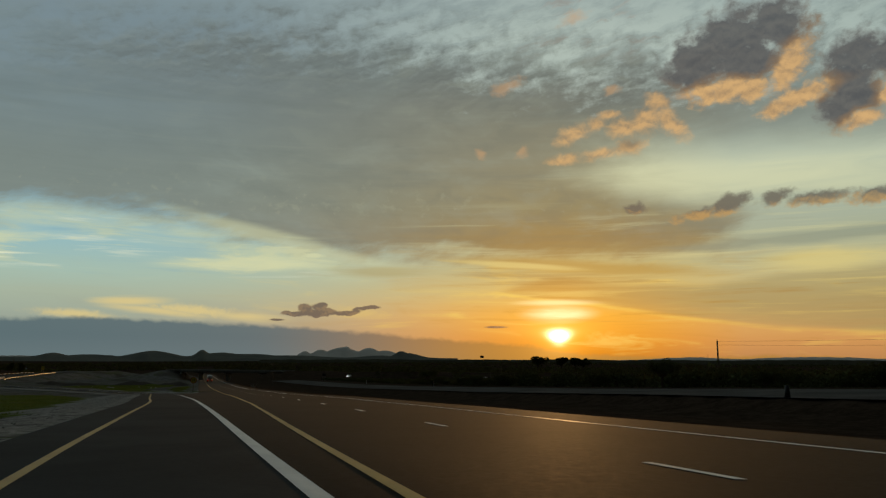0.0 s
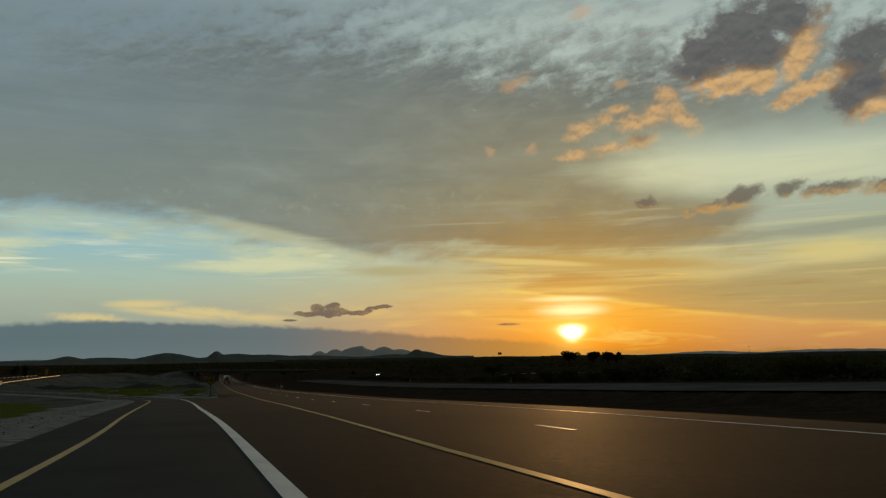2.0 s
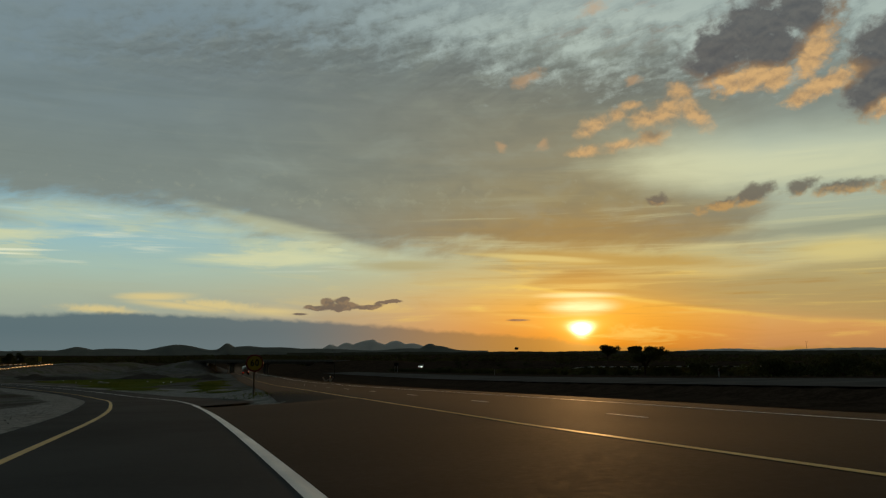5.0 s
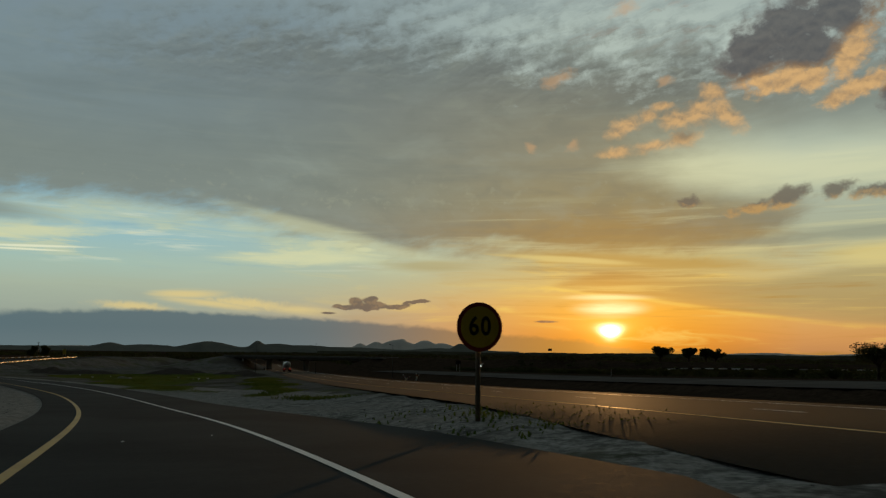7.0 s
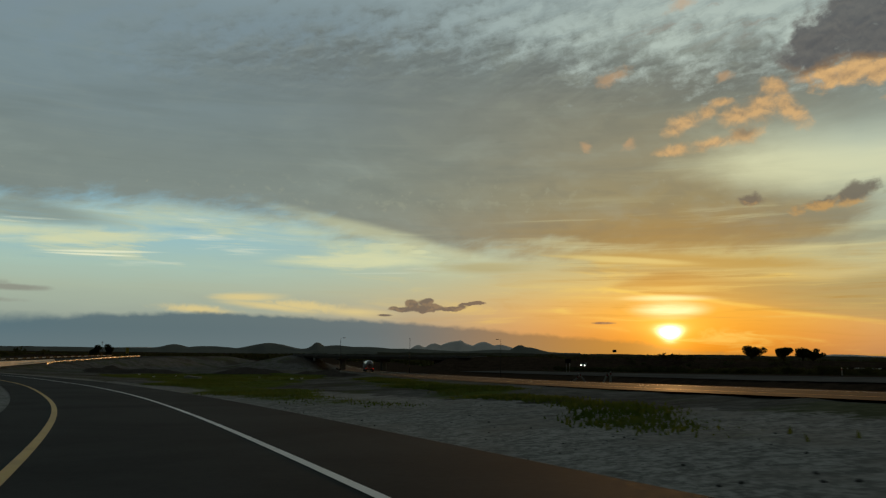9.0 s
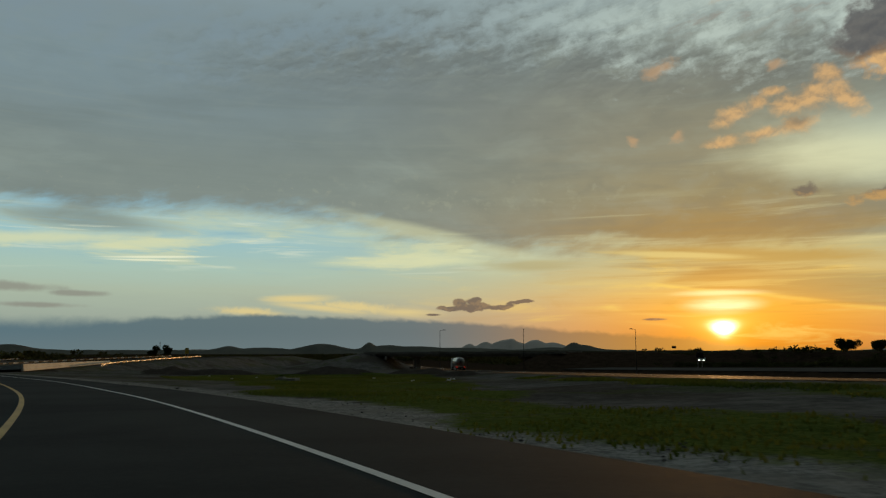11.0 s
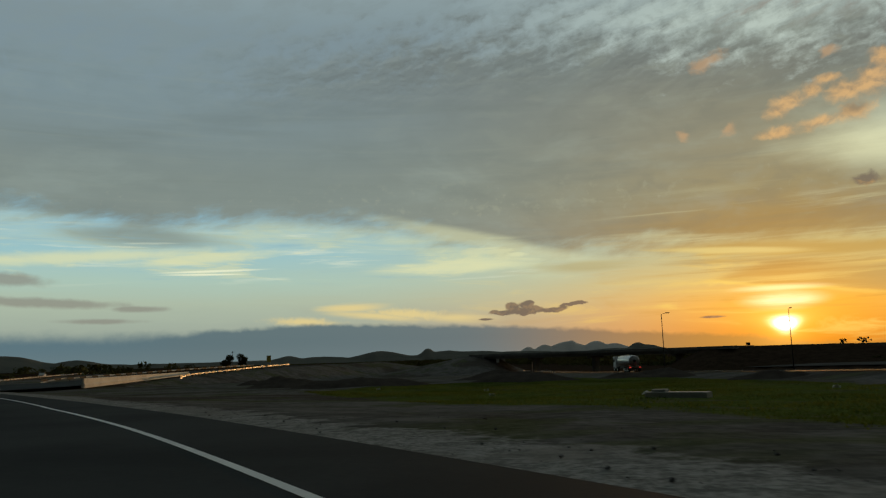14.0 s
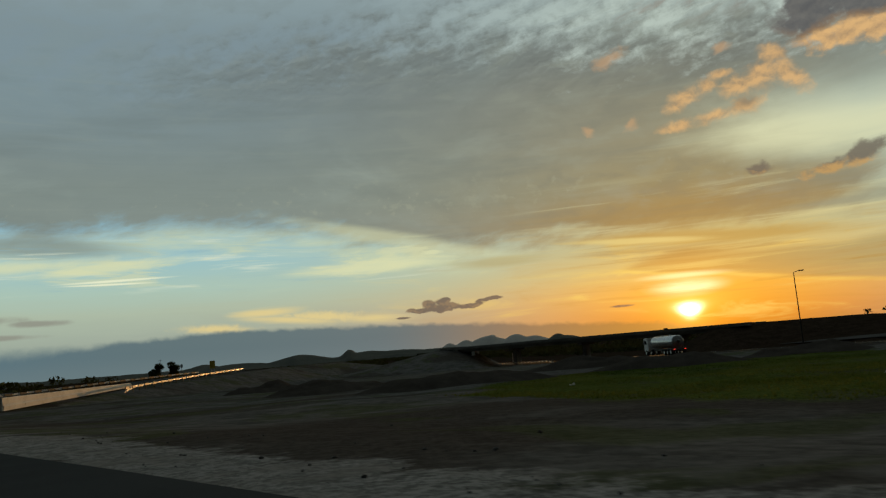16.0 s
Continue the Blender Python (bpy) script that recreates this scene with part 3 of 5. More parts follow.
def upper_height(x, y):
    out = np.full(np.shape(x), -99.0)
    for (a, za), (b, zb) in zip(zip(UPPER[1:], UPPER_Z[1:]), list(zip(UPPER[1:], UPPER_Z[1:]))[1:]):
        L2 = (b[0] - a[0]) ** 2 + (b[1] - a[1]) ** 2
        t = np.clip(((x - a[0]) * (b[0] - a[0]) + (y - a[1]) * (b[1] - a[1])) / L2, 0, 1)
        d = np.hypot(x - a[0] - t * (b[0] - a[0]), y - a[1] - t * (b[1] - a[1]))
        out = np.maximum(out, za + t * (zb - za) - 0.15 - np.maximum(d - 12.5, 0) * 0.3)
    return out


def ripple(x, y):
    return (np.sin(x * 0.21 + 1.3 * np.sin(y * 0.13)) * np.cos(y * 0.17 + np.sin(x * 0.09)) * 0.5 + np.sin(x * 0.63 + y * 0.41 + 2 * np.sin(y * 0.29)) * 0.22 + np.sin(x * 1.3 - y * 1.1) * 0.1)


def ground_height(x, y):
    x, y = np.asarray(x, float), np.asarray(y, float)
    dr, dm = ways(x, y)
    z = GROUND_Z(y) + ripple(x, y) * 0.16 * smooth(y, -60, 40)
    z = z + 1.6 * np.sin(x * 0.0043 + 1.0) * np.cos(y * 0.0031) * smooth(np.hypot(x + 60, y - 150), 300, 900)
    # right of the highway: dug strip, second way, bush land
    right = MAIN_Z(y) + np.interp(dm, [7.2, 9, 24, 28, 29.6, 44, 50, 150, 500], [-0.08, -0.7, -0.8, -0.35, 0.3, 0.85, 1.0, 1.1, 0.0]) + ripple(x, y) * 0.1 * (1 - smooth(dm, 26, 29) * (1 - smooth(dm, 46, 50)))
    k = smooth(dm, 2.0, 7.2) * (1 - smooth(y, 420, 900)) * (1 - smooth(dm, 300, 700))
    z = z * (1 - k) + right * k
    # banks of the overpass and of the upper way
    z = np.maximum(z, ridge_line(x, y, (-184, 491), (-250, 513), -4.95, 6.0, 0.5, -6.4) + ripple(x, y) * 0.1)
    z = np.maximum(z, ridge_line(x, y, (-250, 513), (-640, 640), -6.4, 6.0, 0.5) + ripple(x, y) * 0.1)
    z = np.maximum(z, ridge_line(x, y, (-248, 335), (-362, 500), -8.4, 11.0, 0.3, -7.7) + ripple(x, y) * 0.05)
    z = np.maximum(z, ridge_line(x, y, (-103, 445), (330, 330), -4.7, 6.0, 0.45, -5.2) + ripple(x, y) * 0.1)
    z = np.maximum(z, upper_height(x, y))
    # cut to the carriageways
    keep = (dm > -8.5) & (dm < 7.6)
    side = np.where(dm < 0, -7.3 - dm, dm - 7.0)
    w = smooth(side, 0.8, 7.0)
    zm = MAIN_Z(y) - 0.07
    at_edge = MAIN_Z(y) + (ramp_z(y) - MAIN_Z(y)) * (1 - smooth(y, 128, 150))
    z = np.where(y < 1300, zm * (1 - w) + z * w, z)
    lo, hi = L_OFF(y) - 1.5, R_OFF(y) + E_OFF(y)
    side = np.maximum(lo - dr, dr - hi)
    w = smooth(side, 0.8, 8.0)
    zr = ramp_z(y) - 0.07
    z = np.where((y < 330) & (dr < hi + 30), zr * (1 - w) + z * w, z)
    # between ramp and highway the ground hangs from one pavement's edge to the other
    a, b = dr - hi, -7.3 - dm
    gap = np.maximum(a + b, 0.5)
    t = np.clip(a / gap, 0, 1)
    hang = (ramp_z(y) - 0.03) * (1 - t) + (at_edge - 0.008) * t - 8.0 * (t * (1 - t)) ** 2 * smooth(gap, 8, 55) + ripple(x, y) * 0.22 * np.clip(4 * t * (1 - t), 0, 1)
    g = ((a > 0) & (b > 0)) * smooth(y, 119, 127) * (1 - smooth(y, 235, 300))
    z = z * (1 - g) + hang * g
    k = np.clip((dr - R_OFF(y)) / np.maximum(dr - R_OFF(y) - 3.9 - dm, 0.5), 0, 1)
    both = (y < 130.5) & (dr > R_OFF(y) - 0.5) & (dm < -3.5)
    on = (y >= 130.5) & (y < 400) & (dm > -7.3) & (dm < 7.3)
    z = np.where(on, MAIN_Z(y) + (at_edge - MAIN_Z(y)) * np.clip((-3.9 - dm) / 3.4, 0, 1) - 0.05, z)
    z = np.where(both, np.minimum(z, ramp_z(y) * (1 - k) + MAIN_Z(y) * k - 0.04), z)
    return z


def grid_mesh(name, xs, ys, height, mats, pick):
    X, Y = np.meshgrid(xs, ys)
    Z = height(X, Y)
    nx, ny = len(xs), len(ys)
    verts = np.stack([X.ravel(), Y.ravel(), Z.ravel()], 1)
    i = np.arange(nx * ny).reshape(ny, nx)
    faces = np.stack([i[:-1, :-1].ravel(), i[:-1, 1:].ravel(), i[1:, 1:].ravel(), i[1:, :-1].ravel()], 1)
    me = bpy.data.meshes.new(name)
    me.from_pydata(verts.tolist(), [], faces.tolist())
    for m in mats:
        me.materials.append(m)
    share = np.ones((nx * ny, 4))
    share[:, :3] = pick(X, Y).reshape(-1, 3)
    me.attributes.new("cover", "FLOAT_COLOR", "POINT").data.foreach_set("color", share.ravel())
    me.polygons.foreach_set("use_smooth", np.ones(len(faces), bool))
    me.update()
    return me


def spread(lo, fine_lo, fine_hi, hi, step, grow=1.16):
    out = list(np.arange(fine_lo, fine_hi, step))
    d, q = step, fine_hi
    while q < hi:
        out.append(q)
        d = min(d * grow, 160)
        q += d
    out.append(hi)
    d, q = step, fine_lo
    while q > lo:
        d = min(d * grow, 160)
        q -= d
        out.insert(0, q)
    return np.array(out)


FIELD = [(-71, 180), (-77, 186), (-84, 195), (-94, 209), (-102, 219), (-112, 238), (-125, 252), (-137, 265), (-147, 281), (-146, 300), (-132, 330), (-116, 315), (-105, 272), (-93, 228), (-87, 211), (-82, 200), (-76, 190)]
STRIP = [(-58.3, 162.5), (-60.6, 164.5), (-62.5, 167.5), (-65.5, 174.6), (-70, 187), (-75, 200), (-84, 226), (-94, 258), (-91, 258), (-80, 224), (-70, 195), (-63.6, 175), (-61.4, 169), (-59, 165.5), (-57, 163.5)]
LAWN = [(-17, 27), (-24, 42), (-33, 64), (-47, 96), (-51, 106), (-80, 150), (-98, 150), (-60, 92), (-40, 55), (-26, 27)]


def inside(px, py, poly):
    hit = np.zeros(len(px), bool)
    for (x0, y0), (x1, y1) in zip(poly, poly[1:] + poly[:1]):
        c = ((y0 > py) != (y1 > py)) & (px < (x1 - x0) * (py - y0) / (y1 - y0 + 1e-9) + x0)
        hit ^= c
    return hit


def which_ground(cx, cy):
    """Shares of gravel, dark ground and turf on the bare earth."""
    dr, dm = ways(cx, cy)
    n = ripple(cx * 0.7, cy * 0.7)
    lo, hi = L_OFF(cy) - 1.5, R_OFF(cy) + E_OFF(cy)
    shoulder = 3.0 + 5.0 * smooth(cy, 25, 45) * (1 - smooth(cy, 110, 140))
    near = (1 - smooth(cy, 290, 340))
    wide = 2.2 + 4.5 * smooth(cy, 136, 150) * (1 - smooth(cy, 196, 214))
    gravel = np.maximum(smooth(dr - lo + shoulder, -1.2 - n, 1.2 - n) * (dr < lo + 1), (dr > hi - 1) * (1 - smooth(dr - hi, wide - 0.6, wide + 1.2 + n))) * near
    nose = smooth(dm, -17, -11) * (1 - smooth(cy, 158, 176)) * (dm < -6)
    gravel = gravel * (1 - 0.35 * nose)
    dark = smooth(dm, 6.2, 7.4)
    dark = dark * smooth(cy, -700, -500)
    # the far plain takes the same dark colour, by distance
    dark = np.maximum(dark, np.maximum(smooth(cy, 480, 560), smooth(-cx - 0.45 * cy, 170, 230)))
    dark = np.maximum(dark, 0.2 * nose * (dr > hi - 2))
    turf = np.zeros(np.shape(cx))
    wx, wy = cx + 0.9 * np.sin(cy * 0.45 + cx * 0.2), cy + 0.9 * np.cos(cx * 0.5)
    for poly in (FIELD, STRIP, LAWN):
        turf[inside(wx.ravel(), wy.ravel(), poly).reshape(cx.shape)] = 1
    for _ in range(2):
        turf[1:-1, 1:-1] = (turf[1:-1, 1:-1] * 2 + turf[:-2, 1:-1] + turf[2:, 1:-1] + turf[1:-1, :-2] + turf[1:-1, 2:]) / 6
    return np.stack([gravel, dark, turf], -1)


def ground_material():
    m = bpy.data.materials.new("ground_cover")
    m.use_nodes = True
    N = Net(m.node_tree)
    bs = m.node_tree.nodes["Principled BSDF"]
    co = N.node("ShaderNodeTexCoord").outputs["Object"]
    at = N.node("ShaderNodeAttribute")
    at.attribute_name = "cover"
    sep = N.node("ShaderNodeSeparateColor")
    N.put(sep.inputs[0], at.outputs["Color"])
    big = N.noise(co, 0.06, 5, 0.6, 0.5)
    mid = N.noise(co, 0.45, 6, 0.65, 0.3)
    fine = N.noise(co, 2.6, 6, 0.68)
    grit = N.noise(co, 9.0, 4, 0.7)
    f = N.step(N.add(N.mul(mid, 0.5), N.mul(fine, 0.5)), 0.38, 0.62)
    g = N.step(N.add(N.mul(fine, 0.45), N.mul(grit, 0.55)), 0.4, 0.6)
    earth = N.mix(f, (0.085, 0.08, 0.074), (0.175, 0.165, 0.152))
    earth = N.mix(N.step(big, 0.48, 0.62), earth, N.mix(g, (0.06, 0.051, 0.044), (0.105, 0.09, 0.077)))
    earth = N.mix(N.mul(N.step(N.noise(co, 0.16, 5, 0.6, 0.6), 0.52, 0.62), 0.65), earth, N.mix(g, (0.065, 0.076, 0.032), (0.105, 0.112, 0.055)))
    gravel = N.mix(g, (0.15, 0.143, 0.134), (0.36, 0.343, 0.32))
    gravel = N.mix(N.step(mid, 0.46, 0.66, 0.0, 0.75), gravel, N.mix(f, (0.14, 0.127, 0.114), (0.25, 0.227, 0.205)))
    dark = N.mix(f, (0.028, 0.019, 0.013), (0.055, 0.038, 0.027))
    turf = N.mix(g, (0.055, 0.075, 0.016), (0.12, 0.145, 0.036))
    turf = N.mix(N.step(N.noise(co, 0.22, 6, 0.65, 0.8), 0.52, 0.64, 0.0, 0.7), turf, N.mix(f, (0.075, 0.074, 0.042), (0.13, 0.122, 0.075)))
    wob = N.mul(N.sub(N.add(N.mul(mid, 0.6), N.mul(fine, 0.4)), 0.5), 1.7)
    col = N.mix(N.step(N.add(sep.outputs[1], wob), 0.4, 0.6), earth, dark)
    col = N.mix(N.step(N.add(sep.outputs[0], wob), 0.42, 0.7), col, gravel)
    col = N.mix(N.step(N.add(sep.outputs[2], N.mul(wob, 0.7)), 0.38, 0.66), col, turf)
    N.put(bs.inputs["Base Color"], col)
    bs.inputs["Roughness"].default_value = 0.97
    bs.inputs["Specular IOR Level"].default_value = 0.0
    n = N.node("ShaderNodeBump")
    n.inputs["Strength"].default_value, n.inputs["Distance"].default_value = 0.4, 0.03
    N.put(n.inputs["Height"], N.add(N.add(fine, N.mul(grit, 0.4)), N.mul(mid, 0.3)))
    N.put(bs.inputs["Normal"], n.outputs[0])
    return m


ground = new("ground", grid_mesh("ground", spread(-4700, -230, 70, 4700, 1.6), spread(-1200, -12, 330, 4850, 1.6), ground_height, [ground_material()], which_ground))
tagged(ground, "dry brown earth plain with gravel verges and low scrub", "ground", kind="structure")


def ribbon(name, ys, left, right, zfun, mat, cols=4):
    """A strip between two curves given as (x, y) functions of a parameter."""
    verts, faces = [], []
    for q in ys:
        (ax, ay), (bx, by) = left(q), right(q)
        for k in range(cols + 1):
            t = k / cols
            px, py = ax + (bx - ax) * t, ay + (by - ay) * t
            verts.append((px, py, zfun(px, py, q)))
    for i in range(len(ys) - 1):
        for k in range(cols):
            a = i * (cols + 1) + k
            faces.append((a, a + 1, a + cols + 2))
            faces.append((a, a + cols + 2, a + cols + 1))
    me = bpy.data.meshes.new(name)
    me.from_pydata(verts, [], faces)
    me.materials.append(mat)
    for p in me.polygons:
        p.use_smooth = True
    return new(name, me)


def ramp_at(y, off):
    n = ramp_n(y)
    return float(ramp_x(y) + n[0] * off), float(y + n[1] * off)


def main_at(y, off):
    return float(main_x(y) + MX * off), float(y + MY * off)


def main_h(x, y, q):
    """Height of the highway, joined to the ramp's where the two pavements are one."""
    dr, dm = ways(x, y)
    zm = MAIN_Z(y)
    join_ = 1 - smooth(np.asarray(y, float), 128, 150)
    t = np.clip((-3.9 - dm) / max(float(-3.9 - (main_left(y))), 0.3), 0, 1)
    return float(zm + (ramp_z(y) - zm) * t * join_)


def main_left(y):
    """Left edge of the highway's pavement, as an offset from the broken line."""
    n = ramp_n(y)
    x = float(ramp_x(y) + (R_OFF(y) - 0.12) / n[0])
    met = (x - float(main_x(y))) * MX
    if y >= 200:
        return -7.3
    k = float(smooth(y, 125.5, 131.5))
    return met * (1 - k) + max(met, -7.3) * k


YS = list(np.arange(-150, 331, 3.0))
ramp_road = ribbon("ramp_road", YS, lambda y: ramp_at(y, float(L_OFF(y)) - 1.45), lambda y: ramp_at(y, float(R_OFF(y)) + (float(E_OFF(y)) * smooth(y, 126, 131) - 0.1)), lambda x, y, q: float(ramp_z(q)), ASPHALT)
tagged(ramp_road, "dark smooth asphalt exit ramp curving away from the highway", "road", kind="structure")
main_road = ribbon("highway_road", list(np.arange(-150, 0, 4.0)) + list(np.arange(0, 160, 1.0)) + list(np.arange(160, 400, 4.0)) + list(np.arange(400, 1200, 20.0)), lambda y: (float(main_x(y)) + main_left(y) / MX, float(y)), lambda y: (float(main_x(y)) + 7.2 / MX, float(y)), main_h, ASPHALT_OLD, 14)
tagged(main_road, "worn brown-grey two-lane highway pavement", "road", kind="structure")


second_road = ribbon("second_road", list(np.arange(-150, 420, 6.0)), lambda y: (float(main_x(y)) + 29.8 / MX, float(y)), lambda y: (float(main_x(y)) + 43.5 / MX, float(y)), lambda x, y, q: float(ground_height(x, y)) + 0.06, SECOND_ROAD)
tagged(second_road, "pale unfinished second carriageway beyond the dug median", "road", kind="structure")


ROADS = [bvhtree.BVHTree.FromPolygons([v.co[:] for v in o.data.vertices], [p.vertices[:] for p in o.data.polygons]) for o in (ramp_road, main_road)]


def on_road(x, y):
    """Height of the pavement."""
    hits = [b.ray_cast(Vector((x, y, 60.0)), Vector((0, 0, -1)))[0] for b in ROADS]
    return max((h.z for h in hits if h is not None), default=None)


def stripe(name, ys, line, off, width, mat, z, label, group):
    """A painted line, a few millimetres proud of the pavement."""
    def height(x, y, q):
        h = on_road(x, y)
        return (z(x, y, q) if h is None else h) + 0.008
    ob = ribbon(name, ys, lambda y: line(y, off(y) - width(y)), lambda y: line(y, off(y)), height, mat)
    return tagged(ob, label, "road marking", group, "structure")


WIDE = table([(-200, 0.24), (127, 0.24), (127.6, 0.14), (400, 0.14)])
FINE = list(np.arange(-60, 330, 1.0))
stripe("ramp_edge_line_white", FINE, ramp_at, lambda y: float(R_OFF(y)), lambda y: float(WIDE(y)), WHITE, lambda x, y, q: float(ramp_z(q)) + 0.004, "white painted edge line of the ramp", "ramp lines")
stripe("ramp_edge_line_yellow", FINE, ramp_at, lambda y: float(L_OFF(y)) + 0.08, lambda y: 0.16, YELLOW, lambda x, y, q: float(ramp_z(q)), "yellow painted edge line of the ramp", "ramp lines")


def main_line(y, off):
    return float(main_x(y)) + off / MX, float(y)


LONG = list(np.arange(-60, 160, 1.0)) + list(np.arange(160, 700, 4.0))
stripe("highway_edge_line_yellow", LONG, main_line, lambda y: -3.85, lambda y: 0.16, YELLOW, main_h, "yellow painted edge line of the highway", "highway lines")
stripe("highway_edge_line_white", LONG, main_line, lambda y: 4.6, lambda y: 0.16, WHITE, main_h, "white painted edge line of the highway", "highway lines")
for k in range(-4, 40):
    y0 = 11.0 + 11.38 * k
    stripe("lane_dash", [y0 - 1.95, y0 - 1.0, y0], main_line, lambda y: 0.07, lambda y: 0.14, WHITE, main_h, "white painted dash between the highway lanes", "lane dashes")


# ---- distance: hills and mountains ----
def ridge(name, dist, peaks, base, mat, label, rough, lo, hi, depth=260.0):
    """A long hill at a distance; peaks of (azimuth, elevation, half width) in degrees."""
    az = np.arange(lo, hi, 0.16)
    el = np.full(len(az), base)
    for a, e, w in peaks:
        el = np.maximum(el, base + (e - base) * np.exp(-((az - a) / w) ** 2))
    for i, a in enumerate(az):
        el[i] += rough * (noise.noise((a * 0.9, dist * 0.01, 0)) * 0.5 + noise.noise((a * 2.7, dist * 0.01, 3)) * 0.3 + noise.noise((a * 7.0, 1.0, 5)) * 0.16)
    verts, faces = [], []
    for i, a in enumerate(az):
        top = max(dist * math.tan(radians(float(el[i]))), 0.5)
        for k, (dd, hh) in enumerate(((-depth, -12.0 / max(top, 1)), (-depth * 0.55, 0.45), (-depth * 0.2, 0.86), (0, 1.0), (depth * 0.5, 0.3))):
            d = dist + dd + 30 * noise.noise((a * 1.5, k * 2.0, 1))
            verts.append((-60 + d * math.sin(radians(a)), 120 + d * math.cos(radians(a)), -4 + (top + 3) * hh))
    for i in range(len(az) - 1):
        for k in range(4):
            q = i * 5 + k
            faces.append((q, q + 5, q + 6, q + 1))
    me = bpy.data.meshes.new(name)
    me.from_pydata(verts, [], faces)
    me.materials.append(mat)
    for p in me.polygons:
        p.use_smooth = True
    return tagged(new(name, me), label, "hill", kind="structure")


ridge("backdrop_mountain", 4300, [(-8.2, 1.0, 1.9), (-7.9, 1.1, 0.7), (-6.2, 0.98, 1.3), (-5.0, 0.8, 1.5), (-11.0, 0.72, 0.7), (-9.8, 0.85, 1.0), (-30, 0.3, 4), (18, 0.33, 3), (26, 0.36, 5)], 0.12, HILL_FAR, "mountains on the horizon with pale haze put into their colour", 0.08, -70, 50)
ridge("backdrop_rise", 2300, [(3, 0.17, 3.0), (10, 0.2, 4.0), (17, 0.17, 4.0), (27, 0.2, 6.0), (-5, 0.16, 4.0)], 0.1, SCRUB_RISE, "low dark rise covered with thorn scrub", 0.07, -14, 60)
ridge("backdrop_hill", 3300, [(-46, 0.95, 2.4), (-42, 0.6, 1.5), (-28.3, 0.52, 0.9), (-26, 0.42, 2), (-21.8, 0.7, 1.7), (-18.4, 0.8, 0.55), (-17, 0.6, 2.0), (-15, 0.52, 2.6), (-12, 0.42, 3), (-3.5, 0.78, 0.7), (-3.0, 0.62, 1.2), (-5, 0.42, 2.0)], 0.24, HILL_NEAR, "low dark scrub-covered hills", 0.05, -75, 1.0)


# ---- building blocks ----
def part(name, bm, material, parent=None, label=""):
    """One bmesh as one mesh object, under a thing or a part."""
    me = bpy.data.meshes.new(name)
    bm.to_mesh(me)
    bm.free()
    me.materials.append(material)
    ob = new(name, me)
    ob.parent = parent
    return tagged(ob, label)


def thing(name, place, label, category, group="", kind="", turn=0.0):
    ob = new(name)
    ob.matrix_world = pose(*place, 0, 0, turn)
    return tagged(ob, label, category, group, kind)


def box(bm, c, s, m=Matrix(), bevel=0.0):
    r = bmesh.ops.create_cube(bm, size=1.0, matrix=m @ Matrix.Translation(c) @ Matrix.Diagonal((*s, 1)))
    if bevel:
        ed = list({e for v in r["verts"] for e in v.link_edges})
        bmesh.ops.bevel(bm, geom=ed, offset=bevel, segments=2, affect="EDGES", profile=0.6)
    return bm


def rod(bm, a, b, r0, r1=None, seg=12):
    a, b = Vector(a), Vector(b)
    m = Matrix.Translation((a + b) / 2) @ (b - a).to_track_quat("Z", "Y").to_matrix().to_4x4()
    bmesh.ops.create_cone(bm, cap_ends=True, segments=seg, radius1=r0, radius2=r0 if r1 is None else r1, depth=(b - a).length, matrix=m)
    return bm


def let_through(m, share):
    """Lets part of the light through thin leaves."""
    N = Net(m.node_tree)
    bs = m.node_tree.nodes["Principled BSDF"]
    out = m.node_tree.nodes["Material Output"]
    thin = N.node("ShaderNodeBsdfTranslucent")
    src = bs.inputs["Base Color"].links[0].from_socket
    N.put(thin.inputs[0], src)
    mixer = N.node("ShaderNodeMixShader")
    mixer.inputs[0].default_value = share
    N.put(mixer.inputs[1], bs.outputs[0])
    N.put(mixer.inputs[2], thin.outputs[0])
    N.put(out.inputs[0], mixer.outputs[0])


let_through(GRASS, 0.35)
let_through(LEAF, 0.12)


def shade_smooth(ob):
    for p in ob.data.polygons:
        p.use_smooth = True
    return ob


def plain(name, col, rough=0.5, metal=0.0, glow=None, power=0.0):
    m = surface(name, col, [c * 1.15 for c in col], rough, 2.0, 15.0, 0.05, metal, reach=0.002)
    if glow:
        b = m.node_tree.nodes["Principled BSDF"]
        b.inputs["Emission Color"].default_value, b.inputs["Emission Strength"].default_value = (*glow, 1), power
    return m


SIGN_YELLOW = plain("sign_yellow", (0.62, 0.42, 0.03), 0.55)
SIGN_RED = plain("sign_red", (0.28, 0.02, 0.015), 0.55)
SIGN_BACK = plain("sign_back", (0.3, 0.3, 0.3), 0.5, 0.6)
BLACK = plain("black_paint", (0.012, 0.012, 0.012), 0.5)
TIMBER = surface("weathered_timber", (0.13, 0.10, 0.07), (0.2, 0.155, 0.11), 0.9, 2.0, 14.0, 0.5, reach=0.006)
PAINT_WHITE = plain("white_paint", (0.7, 0.7, 0.68), 0.5)
TANK = surface("tank_steel", (0.5, 0.5, 0.51), (0.64, 0.64, 0.64), 0.32, 0.6, 8.0, 0.05, metal=0.75, reach=0.003)
RUBBER = plain("rubber", (0.015, 0.015, 0.015), 0.9)
RED_LIGHT = plain("tail_lamp", (0.35, 0.01, 0.01), 0.3, 0.0, (1.0, 0.05, 0.03), 0.8)
WHITE_LIGHT = plain("head_lamp", (0.8, 0.8, 0.8), 0.3, 0.0, (1.0, 0.93, 0.8), 6.0)
